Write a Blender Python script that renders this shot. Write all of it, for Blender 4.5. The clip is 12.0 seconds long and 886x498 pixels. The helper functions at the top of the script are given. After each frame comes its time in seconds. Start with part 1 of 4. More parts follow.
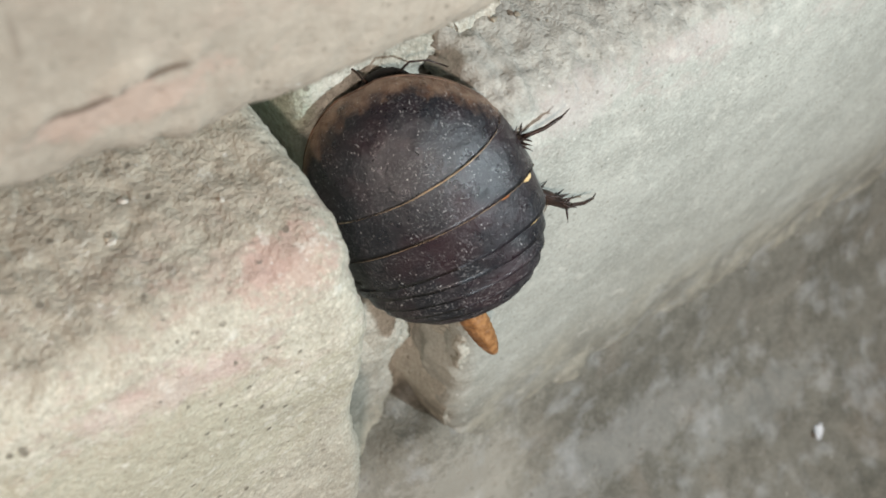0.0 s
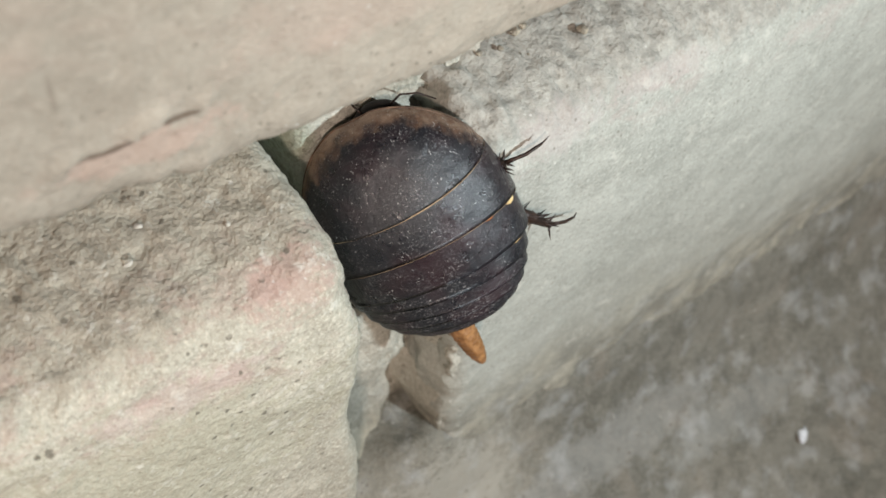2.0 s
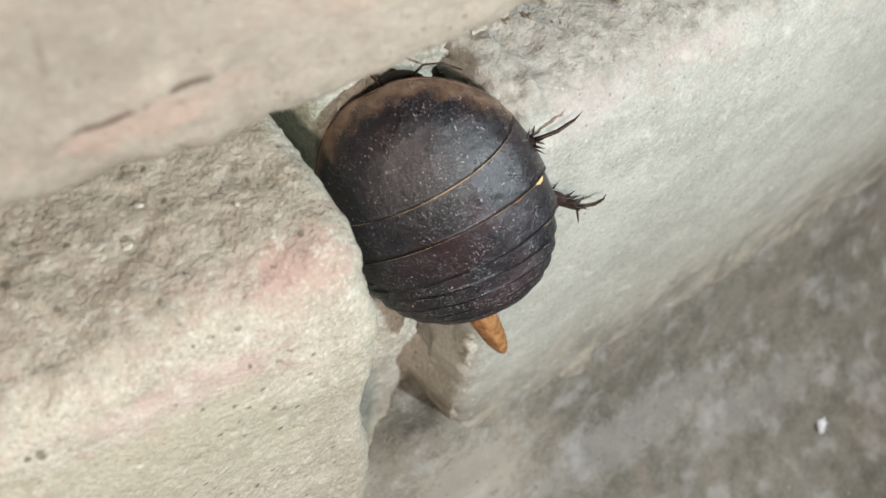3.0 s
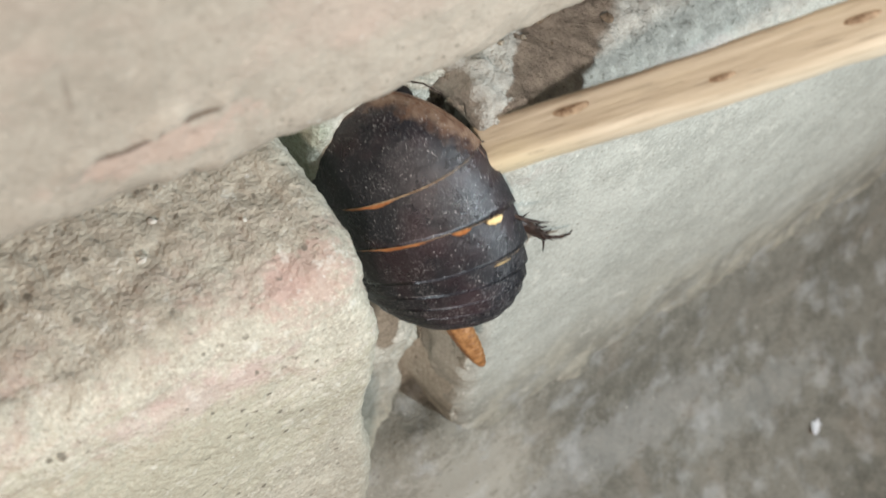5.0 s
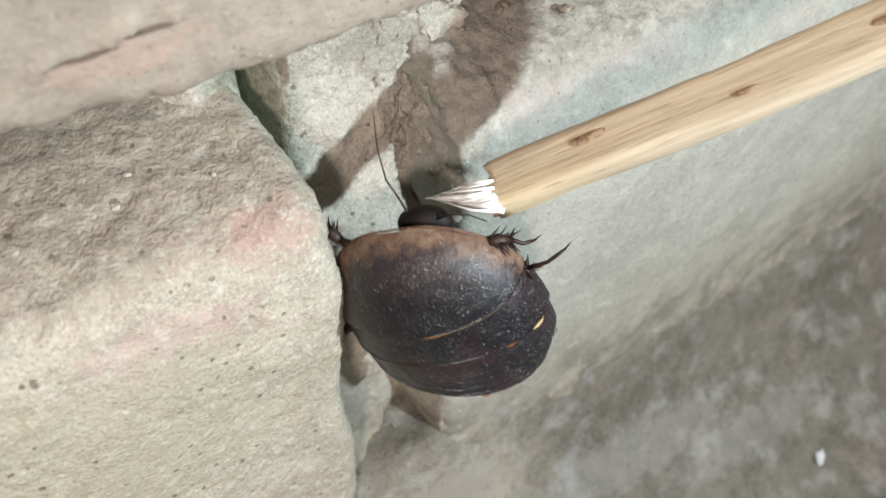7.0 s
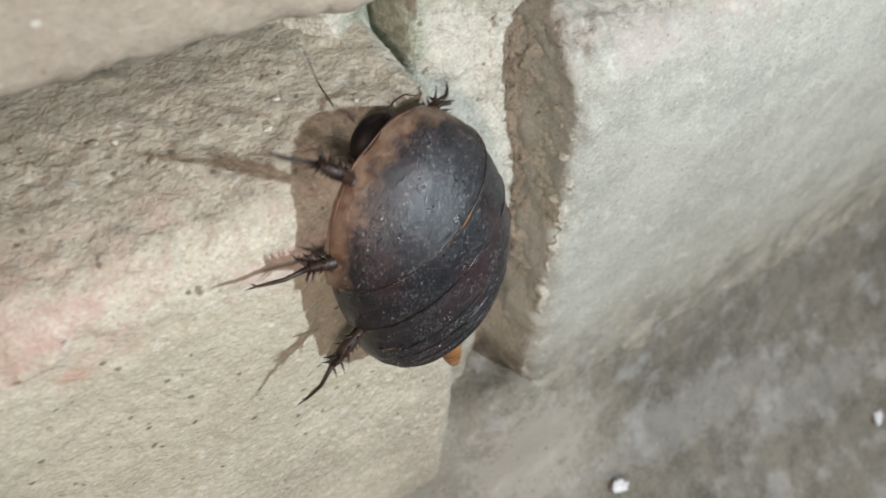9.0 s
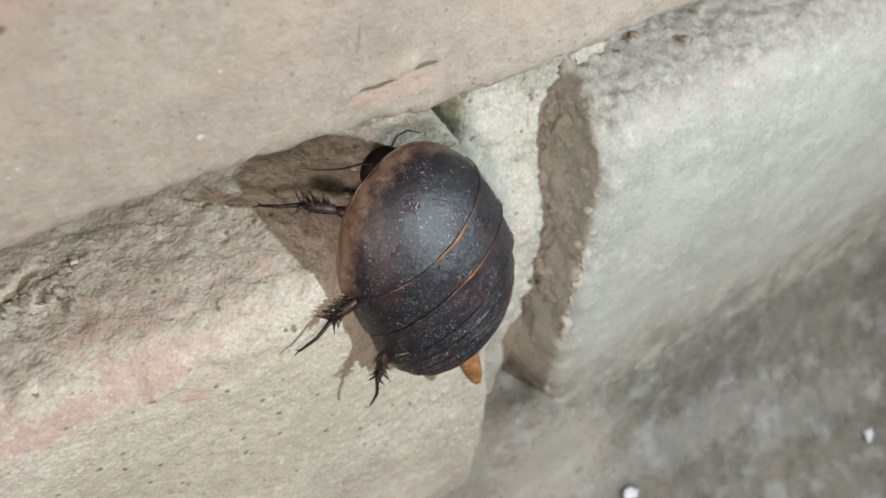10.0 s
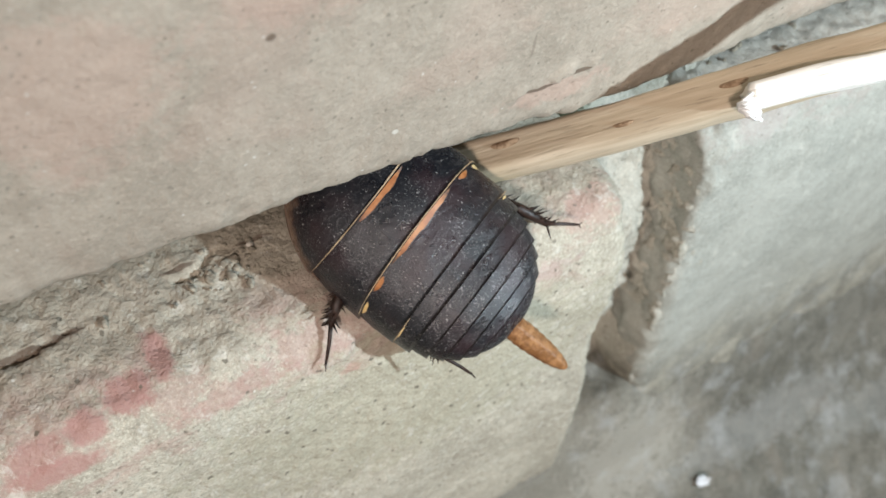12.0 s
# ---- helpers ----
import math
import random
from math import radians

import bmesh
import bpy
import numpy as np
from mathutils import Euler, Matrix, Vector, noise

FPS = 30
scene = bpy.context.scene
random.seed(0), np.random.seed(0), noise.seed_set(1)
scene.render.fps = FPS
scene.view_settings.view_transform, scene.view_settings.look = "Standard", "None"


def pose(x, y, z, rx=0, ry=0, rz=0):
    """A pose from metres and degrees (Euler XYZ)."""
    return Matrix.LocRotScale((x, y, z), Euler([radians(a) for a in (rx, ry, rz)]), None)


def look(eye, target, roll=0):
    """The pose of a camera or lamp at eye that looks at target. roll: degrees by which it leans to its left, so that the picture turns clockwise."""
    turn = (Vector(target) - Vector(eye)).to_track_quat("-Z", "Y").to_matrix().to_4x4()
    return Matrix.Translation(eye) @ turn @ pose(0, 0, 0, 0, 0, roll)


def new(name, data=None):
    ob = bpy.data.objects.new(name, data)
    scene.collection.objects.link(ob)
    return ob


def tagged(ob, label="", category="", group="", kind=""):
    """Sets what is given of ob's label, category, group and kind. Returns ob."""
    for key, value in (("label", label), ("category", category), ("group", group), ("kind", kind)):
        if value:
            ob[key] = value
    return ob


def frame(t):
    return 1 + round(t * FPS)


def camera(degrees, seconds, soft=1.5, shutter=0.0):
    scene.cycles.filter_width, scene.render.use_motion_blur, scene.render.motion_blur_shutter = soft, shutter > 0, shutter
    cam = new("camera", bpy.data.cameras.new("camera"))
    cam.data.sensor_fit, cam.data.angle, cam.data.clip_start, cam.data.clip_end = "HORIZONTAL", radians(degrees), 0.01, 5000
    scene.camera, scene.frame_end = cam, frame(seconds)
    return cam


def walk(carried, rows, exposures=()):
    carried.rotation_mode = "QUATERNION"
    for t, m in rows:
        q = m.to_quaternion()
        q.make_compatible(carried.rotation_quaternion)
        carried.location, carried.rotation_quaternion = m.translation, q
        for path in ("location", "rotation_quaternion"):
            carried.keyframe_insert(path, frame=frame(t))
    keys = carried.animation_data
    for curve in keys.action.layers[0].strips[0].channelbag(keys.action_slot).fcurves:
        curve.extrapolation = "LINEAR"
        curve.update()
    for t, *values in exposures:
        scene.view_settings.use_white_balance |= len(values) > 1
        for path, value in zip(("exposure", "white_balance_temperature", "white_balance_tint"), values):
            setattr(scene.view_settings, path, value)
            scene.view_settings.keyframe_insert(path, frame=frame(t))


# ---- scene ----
cam = camera(50.1, 12.0, 1.5, 0.5)
METRES, EYE, TILT, LEAN, TURN = 0.14, 0.2, -59.728, -10.465, -34.644
ROWS = [
    (0.0, -0.0039, 0.0214, 0.0026, -0.17, -0.29, -0.07),
    (0.5, 0.0021, -0.0484, -0.0058, -0.26, -0.49, 0.03),
    (1.0, 0.004, -0.0783, 0.0017, 0.01, 0.08, 0.04),
    (1.5, 0.0081, -0.0837, 0.0043, 0.01, 0.2, 0.08),
    (2.0, 0.0089, -0.0424, 0.0132, 0.04, 0.07, 0.08),
    (2.5, -0.0057, -0.0339, 0.0053, -0.07, -0.63, -0.13),
    (3.0, -0.0129, 0.0186, 0.0187, -0.09, -1.33, -0.54),
    (5.0, -0.0063, -0.0203, 0.0278, 0.2, -1.24, -0.39),
    (5.1, -0.0067, -0.0206, 0.0323, 0.19, -1.26, -0.37),
    (5.2, -0.0051, -0.0196, 0.0153, 0.24, -1.17, -0.43),
    (5.3, -0.0008, -0.017, -0.0274, 0.37, -0.95, -0.58),
    (5.4, 0.0043, -0.014, -0.0783, 0.53, -0.68, -0.75),
    (5.5, 0.0115, -0.0114, -0.121, 0.66, -0.45, -0.9),
    (5.6, 0.0200, -0.0103, -0.1231, 0.64, -0.78, -1.03),
    (5.7, 0.0290, -0.0114, -0.121, 0.66, -0.45, -0.9),
    (5.8, 0.0370, -0.0149, -0.1139, 0.73, 0.65, -0.46),
    (5.9, 0.0360, -0.0193, -0.105, 0.83, 2.02, 0.09),
    (6.0, 0.0328, -0.0231, -0.0972, 0.91, 3.22, 0.57),
    (6.5, 0.0482, -0.0487, -0.0911, 1.52, 4.87, 0.78),
    (8.5, 0.0058, -0.0842, -0.1121, 2.91, 4.04, -0.21),
    (9.0, -0.0459, -0.0917, -0.1454, 2.74, 4.02, -0.24),
    (9.5, -0.056, -0.2037, -0.1195, 3.08, 4.09, -0.8),
    (10.0, -0.0749, -0.261, -0.1155, 3.3, 4.22, -1.22),
    (10.5, -0.0779, -0.3183, -0.1253, 3.69, 4.25, -1.5),
    (11.0, -0.1079, -0.3279, -0.1287, 4.0, 4.59, -1.47),
    (11.5, -0.1684, -0.3569, -0.137, 4.37, 4.63, -1.85),
    (12.0, -0.1859, -0.355, -0.1414, 4.47, 4.4, -2.25),
]
walk(cam, [(t, pose(0, 0, EYE, TILT, LEAN, TURN) @ pose(METRES * x, METRES * y, METRES * z, 90 + pitch, roll, yaw)) for t, x, y, z, yaw, pitch, roll in ROWS],
     [(0.0, 0.04, 6520, 11), (1.5, -0.06, 6540, 11), (3.0, 0.16, 6620, 12), (5.0, 0.11, 6540, 12), (5.5, 0.08, 6500, 11), (6.0, 0.18, 6500, 12), (9.0, 0.05, 6500, 12), (10.5, 0.05, 6300, 11), (11.5, 0.16, 6220, 9), (12.0, 0.12, 6220, 9)])
cam.data.dof.use_dof = True
cam.data.dof.focus_distance, cam.data.dof.aperture_fstop = 0.118, 35.0
MM = 0.001

# ---- light: a small cool hand torch at the right, a warm room lamp far off at the left, dim light all round ----
world = bpy.data.worlds.new("room_light")
scene.world = world
world.use_nodes = True
world.node_tree.nodes["Background"].inputs["Color"].default_value = (1.0, 0.92, 0.85, 1)
world.node_tree.nodes["Background"].inputs["Strength"].default_value = 0.24
torch_data = bpy.data.lights.new("torch", "AREA")
torch_data.shape, torch_data.size, torch_data.energy = "DISK", 0.008, 0.82
torch_data.color = (0.81, 0.94, 1.0)
torch = new("torch", torch_data)
torch.matrix_world = look((0.130, -0.135, 0.245), (-0.030, 0.050, 0.130))
lamp_data = bpy.data.lights.new("room_lamp", "AREA")
lamp_data.shape, lamp_data.size, lamp_data.energy = "DISK", 0.14, 13.5
lamp_data.color = (1.0, 0.82, 0.72)
room_lamp = new("room_lamp", lamp_data)
room_lamp.matrix_world = look((-0.72, -0.82, 1.02), (0.030, 0.045, 0.110))


# ---- numbers: smooth noise on arrays of points in millimetres ----
def hash3(ix, iy, iz, seed):
    h = (ix.astype(np.int64) * 374761393 + iy.astype(np.int64) * 668265263 + iz.astype(np.int64) * 2147483647 + seed * 974711) & 0xFFFFFFFF
    h = ((h ^ (h >> 13)) * 1274126177) & 0xFFFFFFFF
    h = ((h ^ (h >> 16)) * 2246822519) & 0xFFFFFFFF
    return ((h ^ (h >> 15)) & 0xFFFF) / 32767.5 - 1.0


def vnoise(p, seed=0):
    f = np.floor(p)
    u = p - f
    u = u * u * (3 - 2 * u)
    i = f.astype(np.int64)
    out = 0.0
    for dx in (0, 1):
        for dy in (0, 1):
            for dz in (0, 1):
                w = (u[:, 0] if dx else 1 - u[:, 0]) * (u[:, 1] if dy else 1 - u[:, 1]) * (u[:, 2] if dz else 1 - u[:, 2])
                out = out + w * hash3(i[:, 0] + dx, i[:, 1] + dy, i[:, 2] + dz, seed)
    return out


def fbm(p, size, octaves=4, seed=0, gain=0.5):
    total, amp, q = 0.0, 1.0, np.asarray(p, float) / size
    for k in range(octaves):
        total = total + amp * vnoise(q + 17.3 * k, seed + k)
        q, amp = q * 2.03, amp * gain
    return total


def smooth(a, b, x):
    u = np.clip((x - a) / (b - a), 0, 1)
    return u * u * (3 - 2 * u)


# ---- meshes ----
def mesh_from(name, verts, faces, material, smooth_faces=True):
    me = bpy.data.meshes.new(name)
    me.from_pydata([tuple(v) for v in np.asarray(verts, float) * MM], [], [tuple(int(i) for i in f) for f in faces])
    me.materials.append(material)
    if smooth_faces:
        me.polygons.foreach_set("use_smooth", [True] * len(me.polygons))
    me.update()
    return me


def grid_faces(nu, nv, wrap=False, start=0):
    i, j = np.meshgrid(np.arange(nu - 1), np.arange(nv if wrap else nv - 1), indexing="ij")
    k = (j + 1) % nv
    return np.stack([start + i * nv + j, start + i * nv + k, start + (i + 1) * nv + k, start + (i + 1) * nv + j], -1).reshape(-1, 4)


def thing(name, label, category, group="", kind=""):
    return tagged(new(name), label, category, group, kind)


def part(name, verts, faces, material, parent, label="", smooth_faces=True):
    ob = new(name, mesh_from(name, verts, faces, material, smooth_faces))
    ob.parent = parent
    return tagged(ob, label)


def tube(points, radii, sides=8, flat=1.0):
    """A closed tube through points, with a radius at each."""
    pts = [Vector(p) for p in points]
    verts, ref = [], Vector((0.3, 0.2, 0.9)).normalized()
    for k, p in enumerate(pts):
        d = (pts[min(k + 1, len(pts) - 1)] - pts[max(k - 1, 0)]).normalized()
        a = d.cross(ref)
        a = (a if a.length > 1e-4 else d.cross(Vector((1, 0, 0)))).normalized()
        b = d.cross(a)
        for s in range(sides):
            th = 2 * math.pi * s / sides
            verts.append(p + radii[k] * (a * math.cos(th) + b * math.sin(th) * flat))
    n = len(pts)
    faces = [tuple(f) for f in grid_faces(n, sides, wrap=True)]
    faces.append(tuple(range(sides - 1, -1, -1)))
    faces.append(tuple((n - 1) * sides + s for s in range(sides)))
    return [tuple(v) for v in verts], faces


def merged(pieces):
    verts, faces = [], []
    for v, f in pieces:
        n = len(verts)
        verts += list(v)
        faces += [tuple(int(i) + n for i in q) for q in f]
    return verts, faces


# ---- materials ----
class Nodes:
    """A short way to write a node material: positions are in metres, at the thing's own origin."""

    def __init__(self, name, roughness=0.85, specular=0.3):
        self.mat = bpy.data.materials.new(name)
        self.mat.use_nodes = True
        self.tree = self.mat.node_tree
        self.bsdf = self.tree.nodes["Principled BSDF"]
        self.bsdf.inputs["Roughness"].default_value = roughness
        self.bsdf.inputs["Specular IOR Level"].default_value = specular
        self.pos = self.add("ShaderNodeTexCoord").outputs["Object"]

    def add(self, kind, **values):
        node = self.tree.nodes.new(kind)
        for k, v in values.items():
            node.inputs[k.replace("_", " ")].default_value = v
        return node

    def link(self, a, b):
        self.tree.links.new(a, b)

    def noise(self, size_mm, detail=4.0, rough=0.55, offset=0.0, stretch=(1, 1, 1), warp=0.0):
        m = self.add("ShaderNodeMapping")
        m.inputs["Location"].default_value = (offset, offset * 1.7, offset * 0.6)
        m.inputs["Scale"].default_value = stretch
        self.link(self.pos, m.inputs["Vector"])
        n = self.add("ShaderNodeTexNoise", Scale=1000.0 / size_mm, Detail=detail, Roughness=rough, Distortion=warp)
        self.link(m.outputs["Vector"], n.inputs["Vector"])
        return n.outputs["Fac"]

    def cells(self, size_mm, feature="F1"):
        n = self.add("ShaderNodeTexVoronoi", Scale=1000.0 / size_mm)
        n.feature = feature
        self.link(self.pos, n.inputs["Vector"])
        return n.outputs["Distance"]

    def ramp(self, value, lo, hi, a=0.0, b=1.0):
        n = self.add("ShaderNodeMapRange")
        n.interpolation_type = "SMOOTHSTEP"
        for k, v in zip(("From Min", "From Max", "To Min", "To Max"), (lo, hi, a, b)):
            n.inputs[k].default_value = v
        self.link(value, n.inputs["Value"])
        return n.outputs["Result"]

    def math(self, op, a, b=0.0):
        n = self.add("ShaderNodeMath")
        n.operation = op
        for s, v in zip(n.inputs, (a, b)):
            if isinstance(v, (int, float)):
                s.default_value = v
            else:
                self.link(v, s)
        return n.outputs[0]

    def mix(self, fac, a, b):
        n = self.add("ShaderNodeMix")
        n.data_type = "RGBA"
        ins = [n.inputs[0], n.inputs[6], n.inputs[7]]
        for s, v in zip(ins, (fac, a, b)):
            if isinstance(v, tuple):
                s.default_value = (*v, 1)
            elif isinstance(v, (int, float)):
                s.default_value = v
            else:
                self.link(v, s)
        return n.outputs[2]

    def blot(self, centre, radii, seed=0.0, ragged=0.9):
        """A blot of colour of about these radii in millimetres round a place, with a ragged outline."""
        off = self.add("ShaderNodeVectorMath")
        off.operation = "SUBTRACT"
        self.link(self.pos, off.inputs[0])
        off.inputs[1].default_value = [c * MM for c in centre]
        size = self.add("ShaderNodeVectorMath")
        size.operation = "DIVIDE"
        self.link(off.outputs[0], size.inputs[0])
        size.inputs[1].default_value = [r * MM for r in radii]
        far = self.add("ShaderNodeVectorMath")
        far.operation = "LENGTH"
        self.link(size.outputs[0], far.inputs[0])
        edge = self.math("MULTIPLY", self.math("SUBTRACT", self.noise(3.4, 7, 0.75, 60.0 + seed), 0.5), 2 * ragged)
        fine = self.math("MULTIPLY", self.math("SUBTRACT", self.noise(1.1, 4, 0.65, 71.0 + seed), 0.5), 0.9 * ragged)
        return self.ramp(self.math("ADD", self.math("ADD", far.outputs["Value"], edge), fine), 1.25, 0.65)

    def axis(self, k):
        n = self.add("ShaderNodeSeparateXYZ")
        self.link(self.pos, n.inputs[0])
        return n.outputs[k]

    def bump(self, height, distance_mm, strength=1.0, normal=None):
        n = self.add("ShaderNodeBump", Distance=distance_mm * MM, Strength=strength)
        self.link(height, n.inputs["Height"])
        if normal is not None:
            self.link(normal, n.inputs["Normal"])
        return n.outputs["Normal"]

    def done(self, colour, normal=None, roughness=None):
        if isinstance(colour, tuple):
            self.bsdf.inputs["Base Color"].default_value = (*colour, 1)
        else:
            self.link(colour, self.bsdf.inputs["Base Color"])
        if normal is not None:
            self.link(normal, self.bsdf.inputs["Normal"])
        if roughness is not None:
            self.link(roughness, self.bsdf.inputs["Roughness"])
        return self.mat


DUST = (0.395, 0.348, 0.275)
DAMP = (0.205, 0.190, 0.150)


def masonry(name, light, dark, pink, stains_and_shade=(), ledge_mm=None, damp_mm=None, pink_line=None, damp_soft=13, crumbly_mm=None, pores=True, pink_patches=0.0, grain=1.0, moss=None, dust=DUST):
    """Worn plaster over brick: light and dark mottling, pink brick showing through, dust on the ledge, grime at the foot."""
    n = Nodes(name, 0.9, 0.2)
    z, y = n.axis(2), n.axis(1)
    big, mid, fine = n.noise(22, 5, 0.6), n.noise(5.0, 5, 0.62, 3.1), n.noise(0.85, 5, 0.7, 7.7)
    top = None
    colour = n.mix(n.ramp(n.math("ADD", n.math("MULTIPLY", big, 0.5), n.math("MULTIPLY", mid, 0.5)), 0.38, 0.62), dark, light)
    pale = tuple(min(0.75, c * 1.22) for c in light)
    colour = n.mix(n.math("MULTIPLY", n.ramp(fine, 0.53, 0.68), 0.65 * min(1.0, grain + 0.2)), colour, pale)
    colour = n.mix(n.math("MULTIPLY", n.ramp(fine, 0.46, 0.32), 0.55 * min(1.0, grain + 0.1)), colour, tuple(c * 0.62 for c in dark))
    sandy = n.noise(0.5, 3, 0.7, 81.0)
    colour = n.mix(n.math("MULTIPLY", n.ramp(sandy, 0.54, 0.64), 0.5 * min(1.0, grain)), colour, tuple(min(0.78, c * 1.38) for c in light))
    colour = n.mix(n.math("MULTIPLY", n.ramp(sandy, 0.44, 0.34), 0.5 * min(1.0, grain)), colour, tuple(c * 0.58 for c in dark))
    if pink_patches:
        colour = n.mix(n.math("MULTIPLY", n.ramp(n.noise(16, 4, 0.6, 12.0, warp=0.6), 0.52, 0.66), pink_patches), colour, pink)
    if ledge_mm is not None:
        top = n.ramp(n.math("ADD", z, n.math("MULTIPLY", n.math("SUBTRACT", n.noise(6, 4, 0.6, 2.0), 0.5), 0.006)), (ledge_mm - 2.6) * MM, (ledge_mm + 0.2) * MM)
        grit = n.mix(n.ramp(n.noise(1.6, 5, 0.7, 4.4), 0.35, 0.68), tuple(c * 0.80 for c in dust), tuple(c * 1.22 for c in dust))
        colour = n.mix(n.math("MULTIPLY", top, 0.85), colour, grit)
    if pink_line is not None:
        lo, hi, amount = pink_line
        wob = n.math("MULTIPLY", n.math("SUBTRACT", n.noise(9, 3, 0.6, 5.0), 0.5), 0.012)
        zz = n.math("ADD", z, wob)
        band = n.math("MULTIPLY", n.ramp(zz, (lo - 3) * MM, (lo + 2) * MM), n.ramp(zz, (hi + 2) * MM, (hi - 1) * MM))
        spots = n.ramp(n.noise(6, 6, 0.72, 9.0, (0.55, 1, 1)), 0.47, 0.61)
        front = n.ramp(n.math("ADD", y, wob), 48 * MM, 41 * MM)
        worn = n.ramp(n.axis(0), 5 * MM, -25 * MM, 0.7, 0.85)
        colour = n.mix(n.math("MULTIPLY", n.math("MULTIPLY", n.math("MULTIPLY", band, front), n.math("MULTIPLY", spots, worn)), amount), colour, pink)
    if damp_mm is not None:
        line = n.math("ADD", z, n.math("MULTIPLY", n.math("SUBTRACT", n.noise(15, 5, 0.65, 6.0), 0.5), 0.034))
        foot = n.ramp(line, (damp_mm + damp_soft) * MM, (damp_mm - damp_soft) * MM)
        mud = n.mix(n.ramp(n.noise(7, 6, 0.65, 8.0), 0.36, 0.66), tuple(c * 0.62 for c in DAMP), tuple(c * 1.5 for c in DAMP))
        mud = n.mix(n.math("MULTIPLY", n.ramp(n.noise(9, 4, 0.6, 47.0), 0.50, 0.72), 0.5), mud, (0.42, 0.435, 0.43))
        colour = n.mix(n.math("MULTIPLY", foot, 0.92), colour, mud)
    if moss is not None:
        x = n.math("ADD", n.axis(0), n.math("MULTIPLY", n.math("SUBTRACT", n.noise(8, 4, 0.6, 21.0), 0.5), 0.016))
        green = n.math("MULTIPLY", n.math("MULTIPLY", n.ramp(x, (moss + 4) * MM, (moss - 2) * MM), n.ramp(x, (moss - 10) * MM, (moss - 5) * MM)), n.ramp(z, 84 * MM, 96 * MM))
        colour = n.mix(n.math("MULTIPLY", green, 0.7), colour, n.mix(n.ramp(n.noise(1.5, 5, 0.7, 19.0), 0.35, 0.65), (0.12, 0.135, 0.09), (0.33, 0.37, 0.28)))
    # ragged blots: stains, cracks, and in the mortar a patch of painted shade
    for k, (centre, radii, amount, tone, ragged) in enumerate(stains_and_shade):
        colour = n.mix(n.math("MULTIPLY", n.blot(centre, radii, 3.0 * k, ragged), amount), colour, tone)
    if pores:
        wide = pores is True
        uneven = n.math("MULTIPLY", n.math("SUBTRACT", n.noise(0.8, 3, 0.65, 27.0), 0.5), 0.42)
        patchy = n.ramp(n.noise(5, 3, 0.65, 15.0), 0.44, 0.54)
        if crumbly_mm is not None:
            patchy = n.math("MAXIMUM", patchy, n.ramp(z, (crumbly_mm + 12) * MM, crumbly_mm * MM))
        pit = n.math("MULTIPLY", n.ramp(n.math("ADD", n.cells(2.5 if wide else 1.5), uneven), 0.18, 0.09), patchy)
        colour = n.mix(n.math("MULTIPLY", pit, 0.8 if wide else 0.5), colour, (0.12, 0.105, 0.08))
        chalk = n.math("MULTIPLY", n.ramp(n.math("ADD", n.cells(2.1), n.math("MULTIPLY", n.noise(0.6, 2, 0.6, 33.0), 0.3)), 0.27, 0.17), n.ramp(n.noise(7, 3, 0.6, 35.0), 0.48, 0.58))
        colour = n.mix(n.math("MULTIPLY", chalk, 0.6), colour, (0.64, 0.62, 0.57))
    if ledge_mm is None and damp_mm is None and pink_patches < 0.2:
        colour = n.mix(n.math("MULTIPLY", n.ramp(n.noise(9, 4, 0.6, 47.0), 0.50, 0.72), 0.36), colour, (0.42, 0.44, 0.44))
    lime = n.ramp(n.noise(3.4, 5, 0.7, 37.0), 0.57, 0.70)
    if damp_mm is not None:
        colour = n.mix(n.math("MULTIPLY", lime, 0.5 if pores is True else 0.3), colour, (0.62, 0.60, 0.53))
    rough, grit_relief, sand = n.noise(3.2, 6, 0.65, 1.0), n.noise(1.0, 5, 0.7, 1.0), n.noise(0.62, 2, 0.5, 14.0)
    if top is not None:
        share = n.math("ADD", n.math("MULTIPLY", top, 0.9 - 0.4 * grain), 0.4 * grain)
        rough, grit_relief = n.math("MULTIPLY", rough, share), n.math("MULTIPLY", grit_relief, share)
        normal = n.bump(rough, 0.95, 0.5)
        normal = n.bump(grit_relief, 0.65, 0.7, normal)
    else:
        normal = n.bump(rough, 0.9 * grain, 0.5)
        normal = n.bump(grit_relief, 0.6 * grain, 0.7, normal)
    normal = n.bump(sand, 0.27 * grain, 0.8, normal)
    return n.done(colour, normal)


